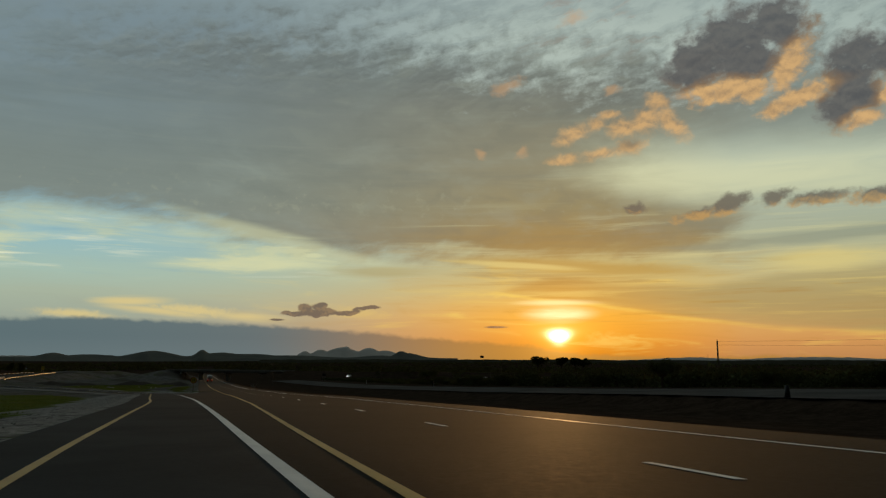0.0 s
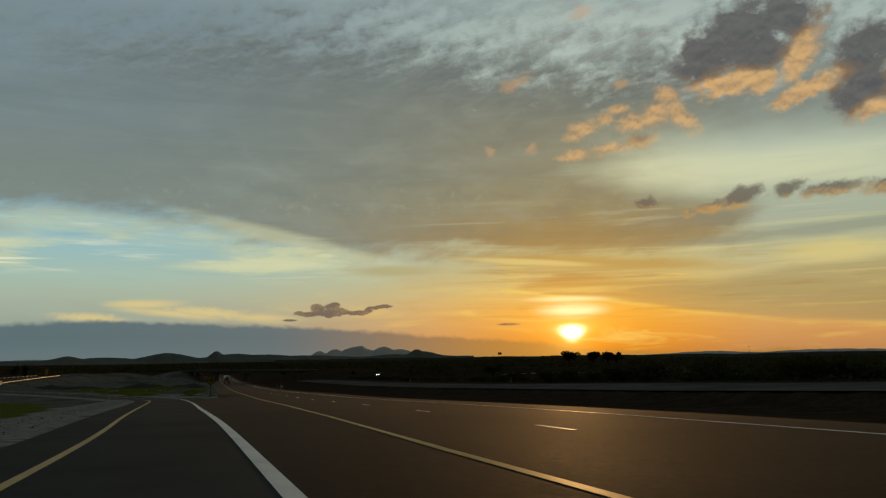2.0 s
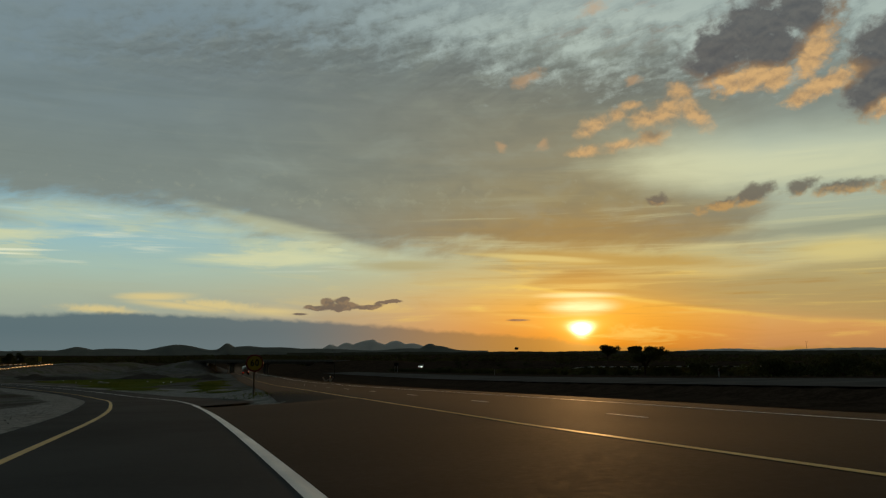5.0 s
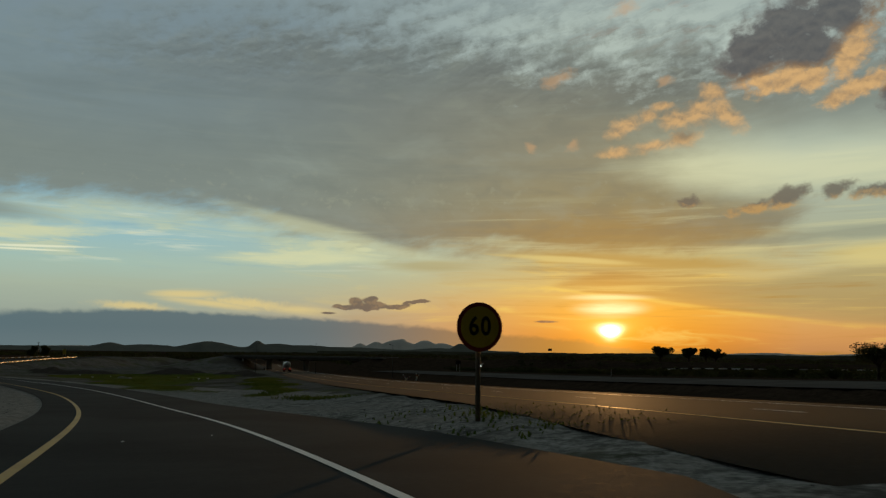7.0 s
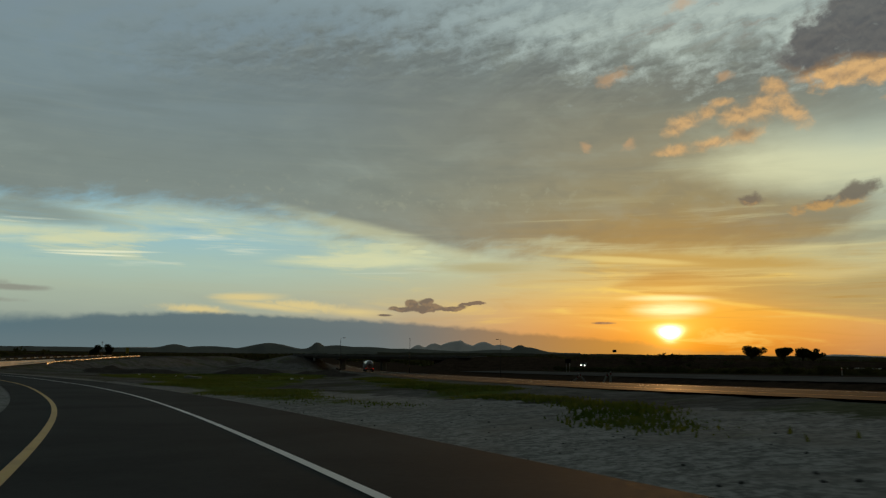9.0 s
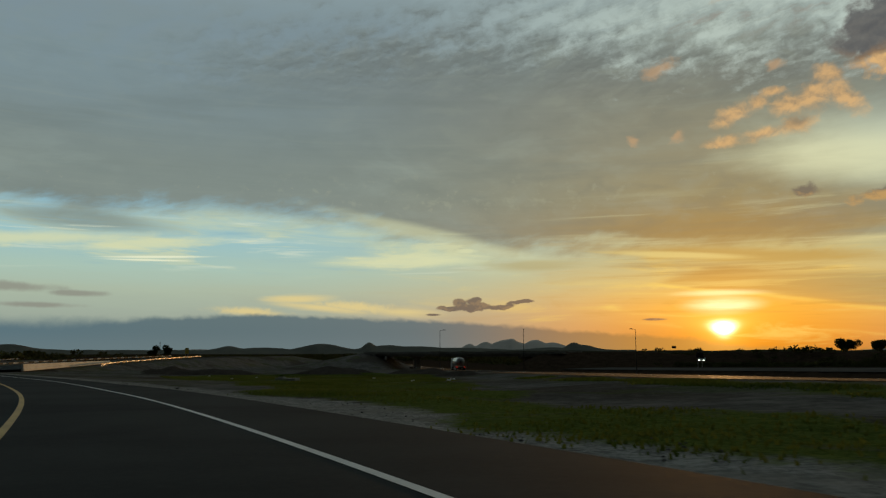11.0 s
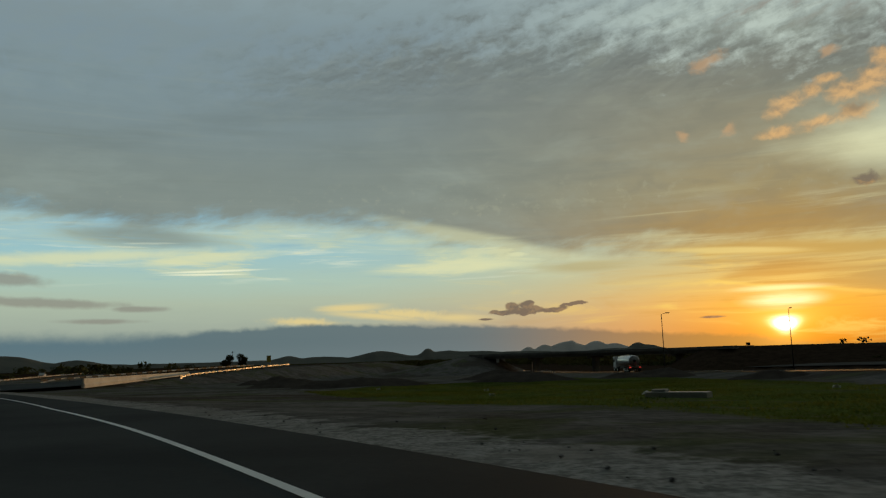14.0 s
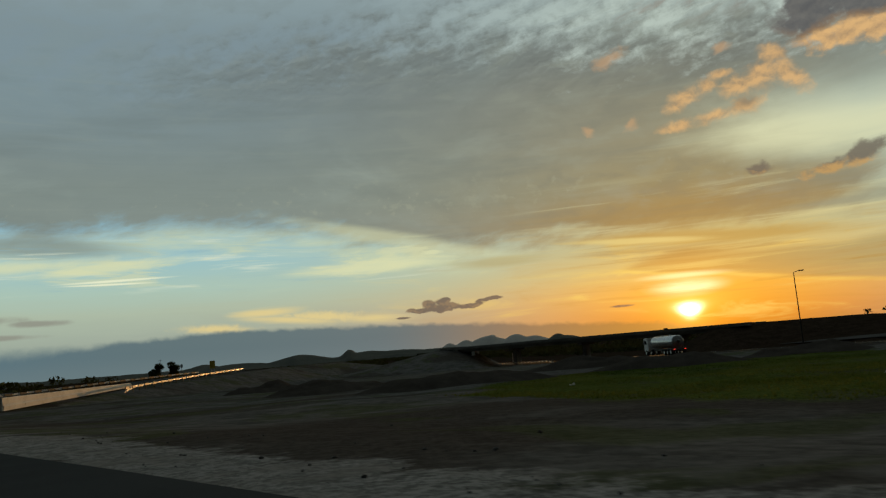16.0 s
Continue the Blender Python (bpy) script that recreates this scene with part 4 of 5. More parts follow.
GLASS = plain("dark_window", (0.02, 0.022, 0.025), 0.08)
ORANGE = plain("orange_plastic", (0.6, 0.16, 0.02), 0.6)


# ---- speed sign on its post ----
def speed_sign(place, turn):
    t = thing("speed_sign", place, "round yellow speed sign with dark red rim on timber post", "road sign", turn=turn)
    r, zc = 0.585, 2.26
    face = Matrix.Translation((0, -0.1, zc)) @ Matrix.Rotation(radians(90), 4, "X")
    bm = bmesh.new()
    bmesh.ops.create_cone(bm, cap_ends=True, segments=48, radius1=r, radius2=r, depth=0.012, matrix=face)
    plate = part("plate", bm, SIGN_YELLOW, t)
    bm = bmesh.new()
    n = 40
    ring = []
    for i in range(n):
        a = 2 * math.pi * i / n
        jag = 1.0 + 0.012 * (i % 2)
        for rr, yy in ((0.085, -0.0075), (0.085, -0.0125), (0.0, -0.0125), (-0.008, 0.006)):
            q = (r - rr) * jag if rr < 0.05 else r - rr
            ring.append(bm.verts.new((q * math.cos(a), -0.1 + yy, zc + q * math.sin(a))))
    for i in range(n):
        for k in range(3):
            j = (i + 1) % n
            bm.faces.new((ring[i * 4 + k], ring[j * 4 + k], ring[j * 4 + k + 1], ring[i * 4 + k + 1]))
    part("rim", bm, SIGN_RED, plate, "dark red rim with a frayed edge")
    for digit, dx in (("6", -0.165), ("0", 0.165)):
        cu = bpy.data.curves.new("numeral", "FONT")
        cu.body, cu.size, cu.align_x, cu.align_y, cu.extrude, cu.offset = digit, 0.56, "CENTER", "CENTER", 0.002, 0.012
        tmp = new("numeral_text", cu)
        me = bpy.data.meshes.new_from_object(tmp.evaluated_get(bpy.context.evaluated_depsgraph_get()))
        bpy.data.objects.remove(tmp)
        me.materials.clear()
        me.materials.append(BLACK)
        num = new("numeral", me)
        num.parent = plate
        num.matrix_local = Matrix.Translation((dx * 0.95, -0.1105, zc)) @ Matrix.Rotation(radians(90), 4, "X") @ Matrix.Diagonal((0.95, 1.12, 1, 1))
        tagged(num, "black painted numeral " + digit)
    bm = rod(bmesh.new(), (0, 0, -0.6), (0, 0, 2.5), 0.068, 0.06, 14)
    shade_smooth(part("post", bm, TIMBER, t))
    for dz in (-0.25, 0.25):
        bm = box(bmesh.new(), (0, -0.075, zc + dz), (0.5, 0.035, 0.05), bevel=0.006)
        part("bracket", bm, STEEL, t)
    return t


SX, SY = -50.16, 143.95
speed_sign((SX, SY, -4.72), 25)


# ---- street lamps ----
def street_lamp(place, turn, height):
    t = thing("street_lamp", place, "tall thin grey steel street lamp with one short arm", "street lamp", "lamps by the bridge", turn=turn)
    shade_smooth(part("pole", rod(bmesh.new(), (0, 0, -0.3), (0, 0, height), 0.075, 0.042, 14), DARK_STEEL, t))
    shade_smooth(part("arm", rod(bmesh.new(), (0, 0, height - 0.03), (0.62, 0, height + 0.1), 0.032, 0.028, 10), DARK_STEEL, t))
    bm = box(bmesh.new(), (0.8, 0, height + 0.12), (0.6, 0.22, 0.11), Matrix.Translation((0, 0, 0)), 0.05)
    head = part("lamp_head", bm, DARK_STEEL, t)
    part("lens", box(bmesh.new(), (0.84, 0, height + 0.055), (0.42, 0.16, 0.03), bevel=0.01), GLASS, head)
    part("base_plate", box(bmesh.new(), (0, 0, 0.02), (0.36, 0.36, 0.05), bevel=0.008), DARK_STEEL, t)
    return t


for lx, ly, turn in ((-118.6, 330.1, 10), (-102.4, 331.9, -80), (-81.3, 333.1, 185)):
    lz = float(ground_height(lx, ly))
    street_lamp((lx, ly, lz), turn, -0.75 - lz)


# ---- overpass ----
def overpass():
    (ax, ay), (bx, by) = BRIDGE
    L = math.hypot(bx - ax, by - ay)
    turn = math.degrees(math.atan2(by - ay, bx - ax))
    t = thing("overpass", (ax, ay, 0), "grey concrete road bridge across the highway on thin piers", "bridge", turn=turn)
    top, low = -5.0, -6.2
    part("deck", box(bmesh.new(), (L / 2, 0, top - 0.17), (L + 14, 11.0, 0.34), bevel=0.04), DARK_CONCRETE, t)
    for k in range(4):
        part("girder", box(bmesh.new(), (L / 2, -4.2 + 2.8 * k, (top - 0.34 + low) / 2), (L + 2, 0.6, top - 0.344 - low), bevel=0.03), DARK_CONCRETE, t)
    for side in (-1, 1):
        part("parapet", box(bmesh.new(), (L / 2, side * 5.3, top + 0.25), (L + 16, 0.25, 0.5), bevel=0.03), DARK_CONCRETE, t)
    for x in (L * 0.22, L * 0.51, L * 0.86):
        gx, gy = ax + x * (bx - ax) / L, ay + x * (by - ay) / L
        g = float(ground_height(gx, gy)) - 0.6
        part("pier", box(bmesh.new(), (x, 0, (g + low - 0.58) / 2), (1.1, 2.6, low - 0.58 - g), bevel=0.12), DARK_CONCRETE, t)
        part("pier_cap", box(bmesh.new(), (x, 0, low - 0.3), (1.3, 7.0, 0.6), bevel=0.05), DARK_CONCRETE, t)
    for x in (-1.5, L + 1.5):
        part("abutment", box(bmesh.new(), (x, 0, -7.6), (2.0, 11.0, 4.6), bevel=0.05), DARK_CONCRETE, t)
    return t


overpass()
# sunlight on the pier's edge, made as a separate white upright
WP = thing("lit_pier_edge", (-163.6, 478.4, float(ground_height(-163.6, 478.4))), "white upright standing in for the sunlit edge of a bridge pier", "post")
part("shaft", rod(bmesh.new(), (0, 0, -0.2), (0, 0, 3.6), 0.16, 0.14, 12), PAINT_WHITE, WP)
part("cap", rod(bmesh.new(), (0, 0, 3.6), (0, 0, 3.72), 0.2, 0.1, 12), DARK_STEEL, WP)
WB = thing("marker_board", (-176.0, 481.0, -9.3), "small white reflective board on the bridge bank", "road sign", turn=-20)
part("board", box(bmesh.new(), (0, 0, 2.5), (1.2, 0.05, 1.3), bevel=0.02), plain("reflective_white", (0.85, 0.85, 0.82), 0.4), WB)
part("stake", rod(bmesh.new(), (0, 0.06, -1.0), (0, 0.06, 2.9), 0.05, 0.05, 8), STEEL, WB)


# ---- guard rails ----
def guardrail(points, label, group, rail_h=0.72, gap=3.8, lap=1.25):
    """A steel beam on posts along points of (x, y, z of the ground)."""
    P = [Vector(p) for p in points]
    t = thing("guardrail", P[0], label, "guardrail", group)
    o = P[0]
    seg, total = [], 0.0
    for a, b in zip(P, P[1:]):
        seg.append((total, a, b))
        total += (b - a).length

    def at(s):
        for s0, a, b in reversed(seg):
            if s >= s0:
                d = (b - a).normalized()
                return a + d * (s - s0), d
        return P[0], (P[1] - P[0]).normalized()

    prof = [(0.0, -0.155), (0.05, -0.13), (0.05, -0.06), (0.0, -0.02), (0.0, 0.02), (0.05, 0.06), (0.05, 0.13), (0.0, 0.155)]
    bm = bmesh.new()
    rows = []
    for s in np.arange(0, total + 0.01, 1.9):
        p, d = at(float(s))
        n = Vector((d.y, -d.x, 0)).normalized()
        drop = max(0.0, 1 - s / 5.0) * 0.5
        rows.append([bm.verts.new(p - o + n * (0.1 + u) + Vector((0, 0, rail_h - 0.155 - drop + v))) for u, v in prof])
    for r0, r1 in zip(rows, rows[1:]):
        for k in range(len(prof) - 1):
            bm.faces.new((r0[k], r1[k], r1[k + 1], r0[k + 1]))
    bmesh.ops.solidify(bm, geom=list(bm.faces), thickness=0.006)
    part("beam", bm, STEEL, t)
    bm0 = bmesh.new()
    box(bm0, (0, 0, (rail_h - 0.1) / 2 - 0.1), (0.13, 0.13, rail_h + 0.25), bevel=0.012)
    post = part("post", bm0, TIMBER, t)
    clip_bm = bmesh.new()
    box(clip_bm, (0, 0, 0), (0.13, lap, 0.36), bevel=0.01)
    block = part("block", clip_bm, BLACK, t, "dark block between beam and post")
    first = True
    for s in np.arange(1.0, total, gap):
        p, d = at(float(s))
        n = Vector((d.y, -d.x, 0)).normalized()
        a = math.atan2(d.y, d.x) - math.pi / 2
        pp = p - o
        for src, q in ((post, pp), (block, pp + n * 0.13 + Vector((0, 0, rail_h - 0.155)))):
            ob = src
            if not first:
                ob = src.copy()
                scene.collection.objects.link(ob)
            ob.matrix_local = Matrix.Translation(q) @ Matrix.Rotation(a, 4, "Z")
        first = False
    return t


up_z = table([(290, -8.5), (312, -8.5), (352, -8.4), (400, -7.1), (432, -6.45), (480, -6.4), (530, -6.4), (640, -6.6)])
LINK_LEFT = [(-232.0, 296.0), (-237.0, 320.0), (-242.0, 350.0), (-242.6, 375.0), (-242.4, 400.0), (-242.0, 432.0), (-253.0, 480.0), (-275.0, 530.0)]
LINK_RIGHT = [(-203.0, 300.0), (-207.2, 321.0), (-218.6, 354.0), (-224.5, 374.0), (-226.5, 400.0), (-229.3, 432.0), (-243.0, 480.0), (-265.0, 530.0)]
verts, faces = [], []
for (lx, ly), (rx, ry) in zip(LINK_LEFT, LINK_RIGHT):
    zz = float(up_z((ly + ry) / 2))
    verts += [(lx, ly, zz + 0.03), ((lx + rx) / 2, (ly + ry) / 2, zz + 0.09), (rx, ry, zz + 0.03)]
for i in range(len(LINK_LEFT) - 1):
    for k in range(2):
        q = i * 3 + k
        faces.append((q, q + 1, q + 4, q + 3))
me = bpy.data.meshes.new("upper_road")
me.from_pydata(verts, [], faces)
me.materials.append(ASPHALT)
tagged(new("upper_road", me), "dark asphalt link road climbing to the bridge", "road", kind="structure")


def rail_points(rows):
    return [(x, y, float(up_z(y))) for x, y in rows]


guardrail(rail_points([(-242.8, 350.0), (-243.4, 362.0), (-243.6, 375.0), (-243.4, 400.0), (-243.0, 434.0)]), "galvanised steel guardrail on dark blocks along the link road", "link road rails", lap=1.9)
guardrail(rail_points([(-213.0, 355.0), (-216.5, 366.0), (-219.5, 382.0), (-223.5, 402.0), (-228.5, 430.0)]), "galvanised steel guardrail with a flared end beside the link road", "link road rails", lap=1.9)
guardrail([(-250, 340, -8.4), (-267, 364, -8.3), (-310, 425, -7.9), (-355, 490, -7.7)], "far steel guardrail beyond the link road", "link road rails", lap=0.5)


def low_wall(a, b, h0, h1, label):
    """A concrete barrier in cast lengths that sinks from h0 to h1, with a rounded nose."""
    (ax, ay, az), (bx, by, bz) = a, b
    L = math.hypot(bx - ax, by - ay)
    t = thing("low_wall", (ax, ay, az), label, "wall", turn=math.degrees(math.atan2(by - ay, bx - ax)))
    n = max(int(L / 6), 1)
    w = L / n
    for i in range(n):
        bm = bmesh.new()
        ends = []
        for x in (i * w + 0.015, (i + 1) * w - 0.015):
            k = x / L
            zb, h = (bz - az) * k, h0 + (h1 - h0) * k
            ends.append([bm.verts.new((x, q, zb + v)) for q, v in ((-0.3, -0.4), (-0.3, 0.1), (-0.16, 0.3 * h), (-0.11, h - 0.02), (-0.07, h), (0.07, h), (0.11, h - 0.02), (0.16, 0.3 * h), (0.3, 0.1), (0.3, -0.4))])
        for q in range(9):
            bm.faces.new((ends[0][q], ends[1][q], ends[1][q + 1], ends[0][q + 1]))
        bm.faces.new(list(reversed(ends[0])))
        bm.faces.new(ends[1])
        bmesh.ops.recalc_face_normals(bm, faces=list(bm.faces))
        part("segment", bm, PALE_CONCRETE, t)
    part("nose", rod(bmesh.new(), (0, 0, -0.4), (0, 0, h0 - 0.03), 0.3, 0.11, 16), PALE_CONCRETE, t)
    return t


low_wall((-206.4, 321.5, -8.45), (-224.0, 373.5, -7.4), 1.1, 0.36, "pale concrete roadside barrier lit by the low sun")
guardrail([(x, y, float(ground_height(x, y))) for x, y in (main_at(436, -8.6), main_at(450, -8.4), main_at(470, -8.4), main_at(500, -8.4))], "short steel guardrail beside the highway under the bridge", "highway rails")
guardrail([(-75.0, 424.0, -8.5), (-70.0, 440.0, -8.5), (-63.0, 470.0, -8.3)], "far steel guardrail catching the light", "far rails")
guardrail([(-59.0, 437.0, -7.3), (-52.0, 455.0, -7.2), (-44.0, 480.0, -7.0)], "far steel guardrail catching the light", "far rails")
guardrail([(-2.0, 372.0, -7.2), (30.0, 366.0, -7.0), (62.0, 358.0, -6.8), (100.0, 350.0, -6.8)], "long steel guardrail on the far bank", "far rails")


# ---- tanker lorry ----
def tanker(place, turn):
    t = thing("tanker_lorry", place, "silver tanker lorry seen from behind on the highway", "lorry", turn=turn)
    bm = bmesh.new()
    seg, prof = 28, [(-4.75, 0.25), (-4.7, 0.75), (-4.6, 0.95), (-4.35, 1.0), (4.35, 1.0), (4.6, 0.95), (4.7, 0.75), (4.75, 0.25)]
    rings = []
    for y, k in prof:
        rings.append([bm.verts.new((1.16 * k * math.cos(2 * math.pi * i / seg), y, 2.3 + 1.08 * k * math.sin(2 * math.pi * i / seg))) for i in range(seg)])
    for r0, r1 in zip(rings, rings[1:]):
        for i in range(seg):
            bm.faces.new((r0[i], r0[(i + 1) % seg], r1[(i + 1) % seg], r1[i]))
    bm.faces.new(rings[0])
    bm.faces.new(list(reversed(rings[-1])))
    tank = shade_smooth(part("tank", bm, TANK, t))
    for y in (-3.0, 0.0, 3.0):
        bm = bmesh.new()
        bmesh.ops.create_cone(bm, cap_ends=False, segments=28, radius1=1.0, radius2=1.0, depth=0.09, matrix=Matrix.Translation((0, y, 2.3)) @ Matrix.Rotation(radians(90), 4, "X") @ Matrix.Diagonal((1.175, 1.095, 1, 1)))
        part("band", bm, STEEL, tank)
    for y in (-2.2, 1.2):
        part("hatch", rod(bmesh.new(), (0, y, 3.3), (0, y, 3.52), 0.32, 0.3, 16), STEEL, tank)
    lad = bmesh.new()
    for x in (0.35, 0.75):
        rod(lad, (x, -4.82, 1.1), (x, -4.82, 3.3), 0.025, 0.025, 6)
    for k in range(7):
        rod(lad, (0.35, -4.82, 1.25 + 0.3 * k), (0.75, -4.82, 1.25 + 0.3 * k), 0.018, 0.018, 6)
    part("ladder", lad, STEEL, tank)
    part("chassis", box(box(bmesh.new(), (-0.45, 1.2, 0.98), (0.14, 12.0, 0.3)), (0.45, 1.2, 0.98), (0.14, 12.0, 0.3)), DARK_STEEL, t)
    part("bumper", box(bmesh.new(), (0, -4.95, 0.72), (2.4, 0.12, 0.22), bevel=0.02), DARK_STEEL, t)
    for x in (-1.0, 1.0):
        part("tail_light", box(bmesh.new(), (x, -5.03, 0.98), (0.3, 0.06, 0.16), bevel=0.015), RED_LIGHT, t)
        part("mud_flap", box(bmesh.new(), (x, -4.55, 0.55), (0.6, 0.03, 0.6)), RUBBER, t)
    cab = part("cab", box(bmesh.new(), (0, 6.5, 1.95), (2.4, 2.1, 2.5), bevel=0.16), PAINT_WHITE, t)
    part("windscreen", box(bmesh.new(), (0, 7.57, 2.35), (2.0, 0.04, 0.85), bevel=0.015), GLASS, cab)
    for x in (-1.21, 1.21):
        part("side_window", box(bmesh.new(), (x, 6.7, 2.4), (0.03, 0.9, 0.7), bevel=0.01), GLASS, cab)
        part("mirror", box(bmesh.new(), (x * 1.15, 7.4, 2.3), (0.08, 0.14, 0.6), bevel=0.02), BLACK, cab)
    for y in (-3.9, -2.6, -1.3, 4.3, 6.6):
        for x in (-1.02, 1.02):
            bm = bmesh.new()
            bmesh.ops.create_cone(bm, cap_ends=True, segments=22, radius1=0.5, radius2=0.5, depth=0.46, matrix=Matrix.Translation((x, y, 0.5)) @ Matrix.Rotation(radians(90), 4, "Y"))
            bmesh.ops.bevel(bm, geom=[e for e in bm.edges if len(e.link_faces) == 2 and e.calc_face_angle() > 1.0], offset=0.05, segments=2, affect="EDGES")
            w = part("wheel", bm, RUBBER, t)
            part("rim", rod(bmesh.new(), (x - 0.235, y, 0.5), (x + 0.235, y, 0.5), 0.27, 0.27, 16), STEEL, w)
    return t


tx, ty = main_at(388, -2.0)
tanker((tx, ty, float(MAIN_Z(ty)) + 0.02), 18.8)


# ---- cars far off ----
def pickup(place, turn, label, paint, lights):
    t = thing("car", place, label, "car", "far traffic", turn=turn)
    bm = bmesh.new()
    outline = [(-2.2, 0.45), (-2.25, 0.95), (-0.6, 1.02), (-0.35, 1.62), (0.85, 1.62), (1.35, 1.08), (2.2, 0.95), (2.25, 0.45)]
    a = [bm.verts.new((-0.85, y, z)) for y, z in outline]
    b = [bm.verts.new((0.85, y, z)) for y, z in outline]
    bm.faces.new(list(reversed(a)))
    bm.faces.new(b)
    for i in range(len(outline)):
        j = (i + 1) % len(outline)
        bm.faces.new((a[i], a[j], b[j], b[i]))
    bmesh.ops.bevel(bm, geom=list(bm.edges), offset=0.05, segments=2, affect="EDGES")
    part("body", bm, paint, t)
    part("windscreen", box(bmesh.new(), (0, 1.13, 1.37), (1.45, 0.03, 0.5), Matrix.Translation((0, 0.02, 0)), 0.01), GLASS, t)
    for x in (-0.86, 0.86):
        part("side_window", box(bmesh.new(), (x, 0.3, 1.33), (0.03, 1.0, 0.38), bevel=0.01), GLASS, t)
        part("head_light", box(bmesh.new(), (x * 0.75, 2.26, 0.78), (0.34, 0.05, 0.2), bevel=0.02), WHITE_LIGHT if lights else PAINT_WHITE, t)
        for y in (-1.35, 1.35):
            w = part("wheel", rod(bmesh.new(), (x * 0.82, y, 0.34), (x * 1.04, y, 0.34), 0.34, 0.34, 18), RUBBER, t)
            part("rim", rod(bmesh.new(), (x * 0.8, y, 0.34), (x * 1.06, y, 0.34), 0.19, 0.19, 12), STEEL, w)
    return t


WHITE_CAR = plain("white_car_paint", (0.72, 0.72, 0.72), 0.3)
for cx, cy, turn, lights, lab in ((-66, 600, 170, True, "white pickup with lit headlamps on the far road"), (-52, 640, 185, True, "white car with lit headlamps on the far road"), (20, 368, 80, False, "white pickup on the far bank road"), (-311, 420, 35, False, "white car parked beyond the link road"), (-60.5, 420, 165, True, "pale car coming along the far road")):
    pickup((cx, cy, float(ground_height(cx, cy)) + 0.02), turn, lab, WHITE_CAR, lights)


# ---- signs and posts far off ----
def board_sign(place, turn, w, h, z, mat, label, legs=2):
    t = thing("board_sign", place, label, "road sign", turn=turn)
    part("panel", box(bmesh.new(), (0, 0, z), (w, 0.06, h), bevel=0.015), mat, t)
    for k in range(legs):
        x = 0 if legs == 1 else (k - 0.5) * w * 0.6
        part("leg", rod(bmesh.new(), (x, 0.07, -0.4), (x, 0.07, z + h * 0.4), 0.05, 0.05, 8), STEEL, t)
    return t


board_sign((-252.7, 460.1, float(ground_height(-252.7, 460.1))), -25, 2.5, 2.3, -3.9 - float(ground_height(-252.7, 460.1)), SIGN_YELLOW, "square yellow board sign on two legs beside the link road")
board_sign((68.0, 2400.0, float(ground_height(68, 2400))), 0, 11.0, 7.0, 14.0 - float(ground_height(68, 2400)), BLACK, "far dark advertising board on one tall leg", 1)
board_sign((-66.0, 372.0, float(ground_height(-66, 372))), 10, 1.6, 1.2, -5.6 - float(ground_height(-66, 372)), BLACK, "dark back of a board sign near the bridge bank")
RS = thing("round_sign", (-251.8, 440.8, float(ground_height(-251.8, 440.8))), "small round sign on a thin post beside the link road", "road sign", turn=-25)
zc = -3.85 - float(ground_height(-251.8, 440.8))
bm = bmesh.new()
bmesh.ops.create_cone(bm, cap_ends=True, segments=28, radius1=0.55, radius2=0.55, depth=0.02, matrix=Matrix.Translation((0, -0.07, zc)) @ Matrix.Rotation(radians(90), 4, "X"))
part("plate", bm, SIGN_BACK, RS)
part("post", rod(bmesh.new(), (0, 0, -0.4), (0, 0, zc + 0.5), 0.05, 0.05, 8), DARK_STEEL, RS)


def utility_pole(place, height):
    t = thing("utility_pole", place, "bare timber utility pole with thin wires", "utility pole")
    shade_smooth(part("pole", rod(bmesh.new(), (0, 0, -0.8), (0, 0, height), 0.15, 0.1, 12), TIMBER, t))
    part("insulator", rod(bmesh.new(), (0, 0, height), (0, 0, height + 0.22), 0.05, 0.03, 8), BLACK, t)
    for k, (ex, ey, ez) in enumerate(((70, -22, 2.2), (70, -24, 1.2))):
        bm = bmesh.new()
        last = None
        for i in range(19):
            s = i / 18
            q = Vector((ex * s, ey * s, height - 0.1 - 0.5 * k + ez * s - 1.6 * 4 * s * (1 - s) * 0.35))
            if last is not None:
                rod(bm, last, q, 0.012, 0.012, 5)
            last = q
        part("wire", bm, BLACK, t)
    return t


gz = float(ground_height(36, 108))
utility_pole((36, 108, gz), 4.2 - gz)
for px, py, top in ((250, 780, 8.5), (-330, 560, 1.5), (520, 900, 9.0)):
    gz = float(ground_height(px, py))
    t = thing("utility_pole", (px, py, gz), "thin far pole standing above the bushes", "utility pole")
    part("pole", rod(bmesh.new(), (0, 0, -0.5), (0, 0, top - gz), 0.16, 0.1, 8), TIMBER, t)
    part("cross_arm", box(bmesh.new(), (0, 0, top - gz - 0.6), (2.0, 0.12, 0.14)), TIMBER, t)


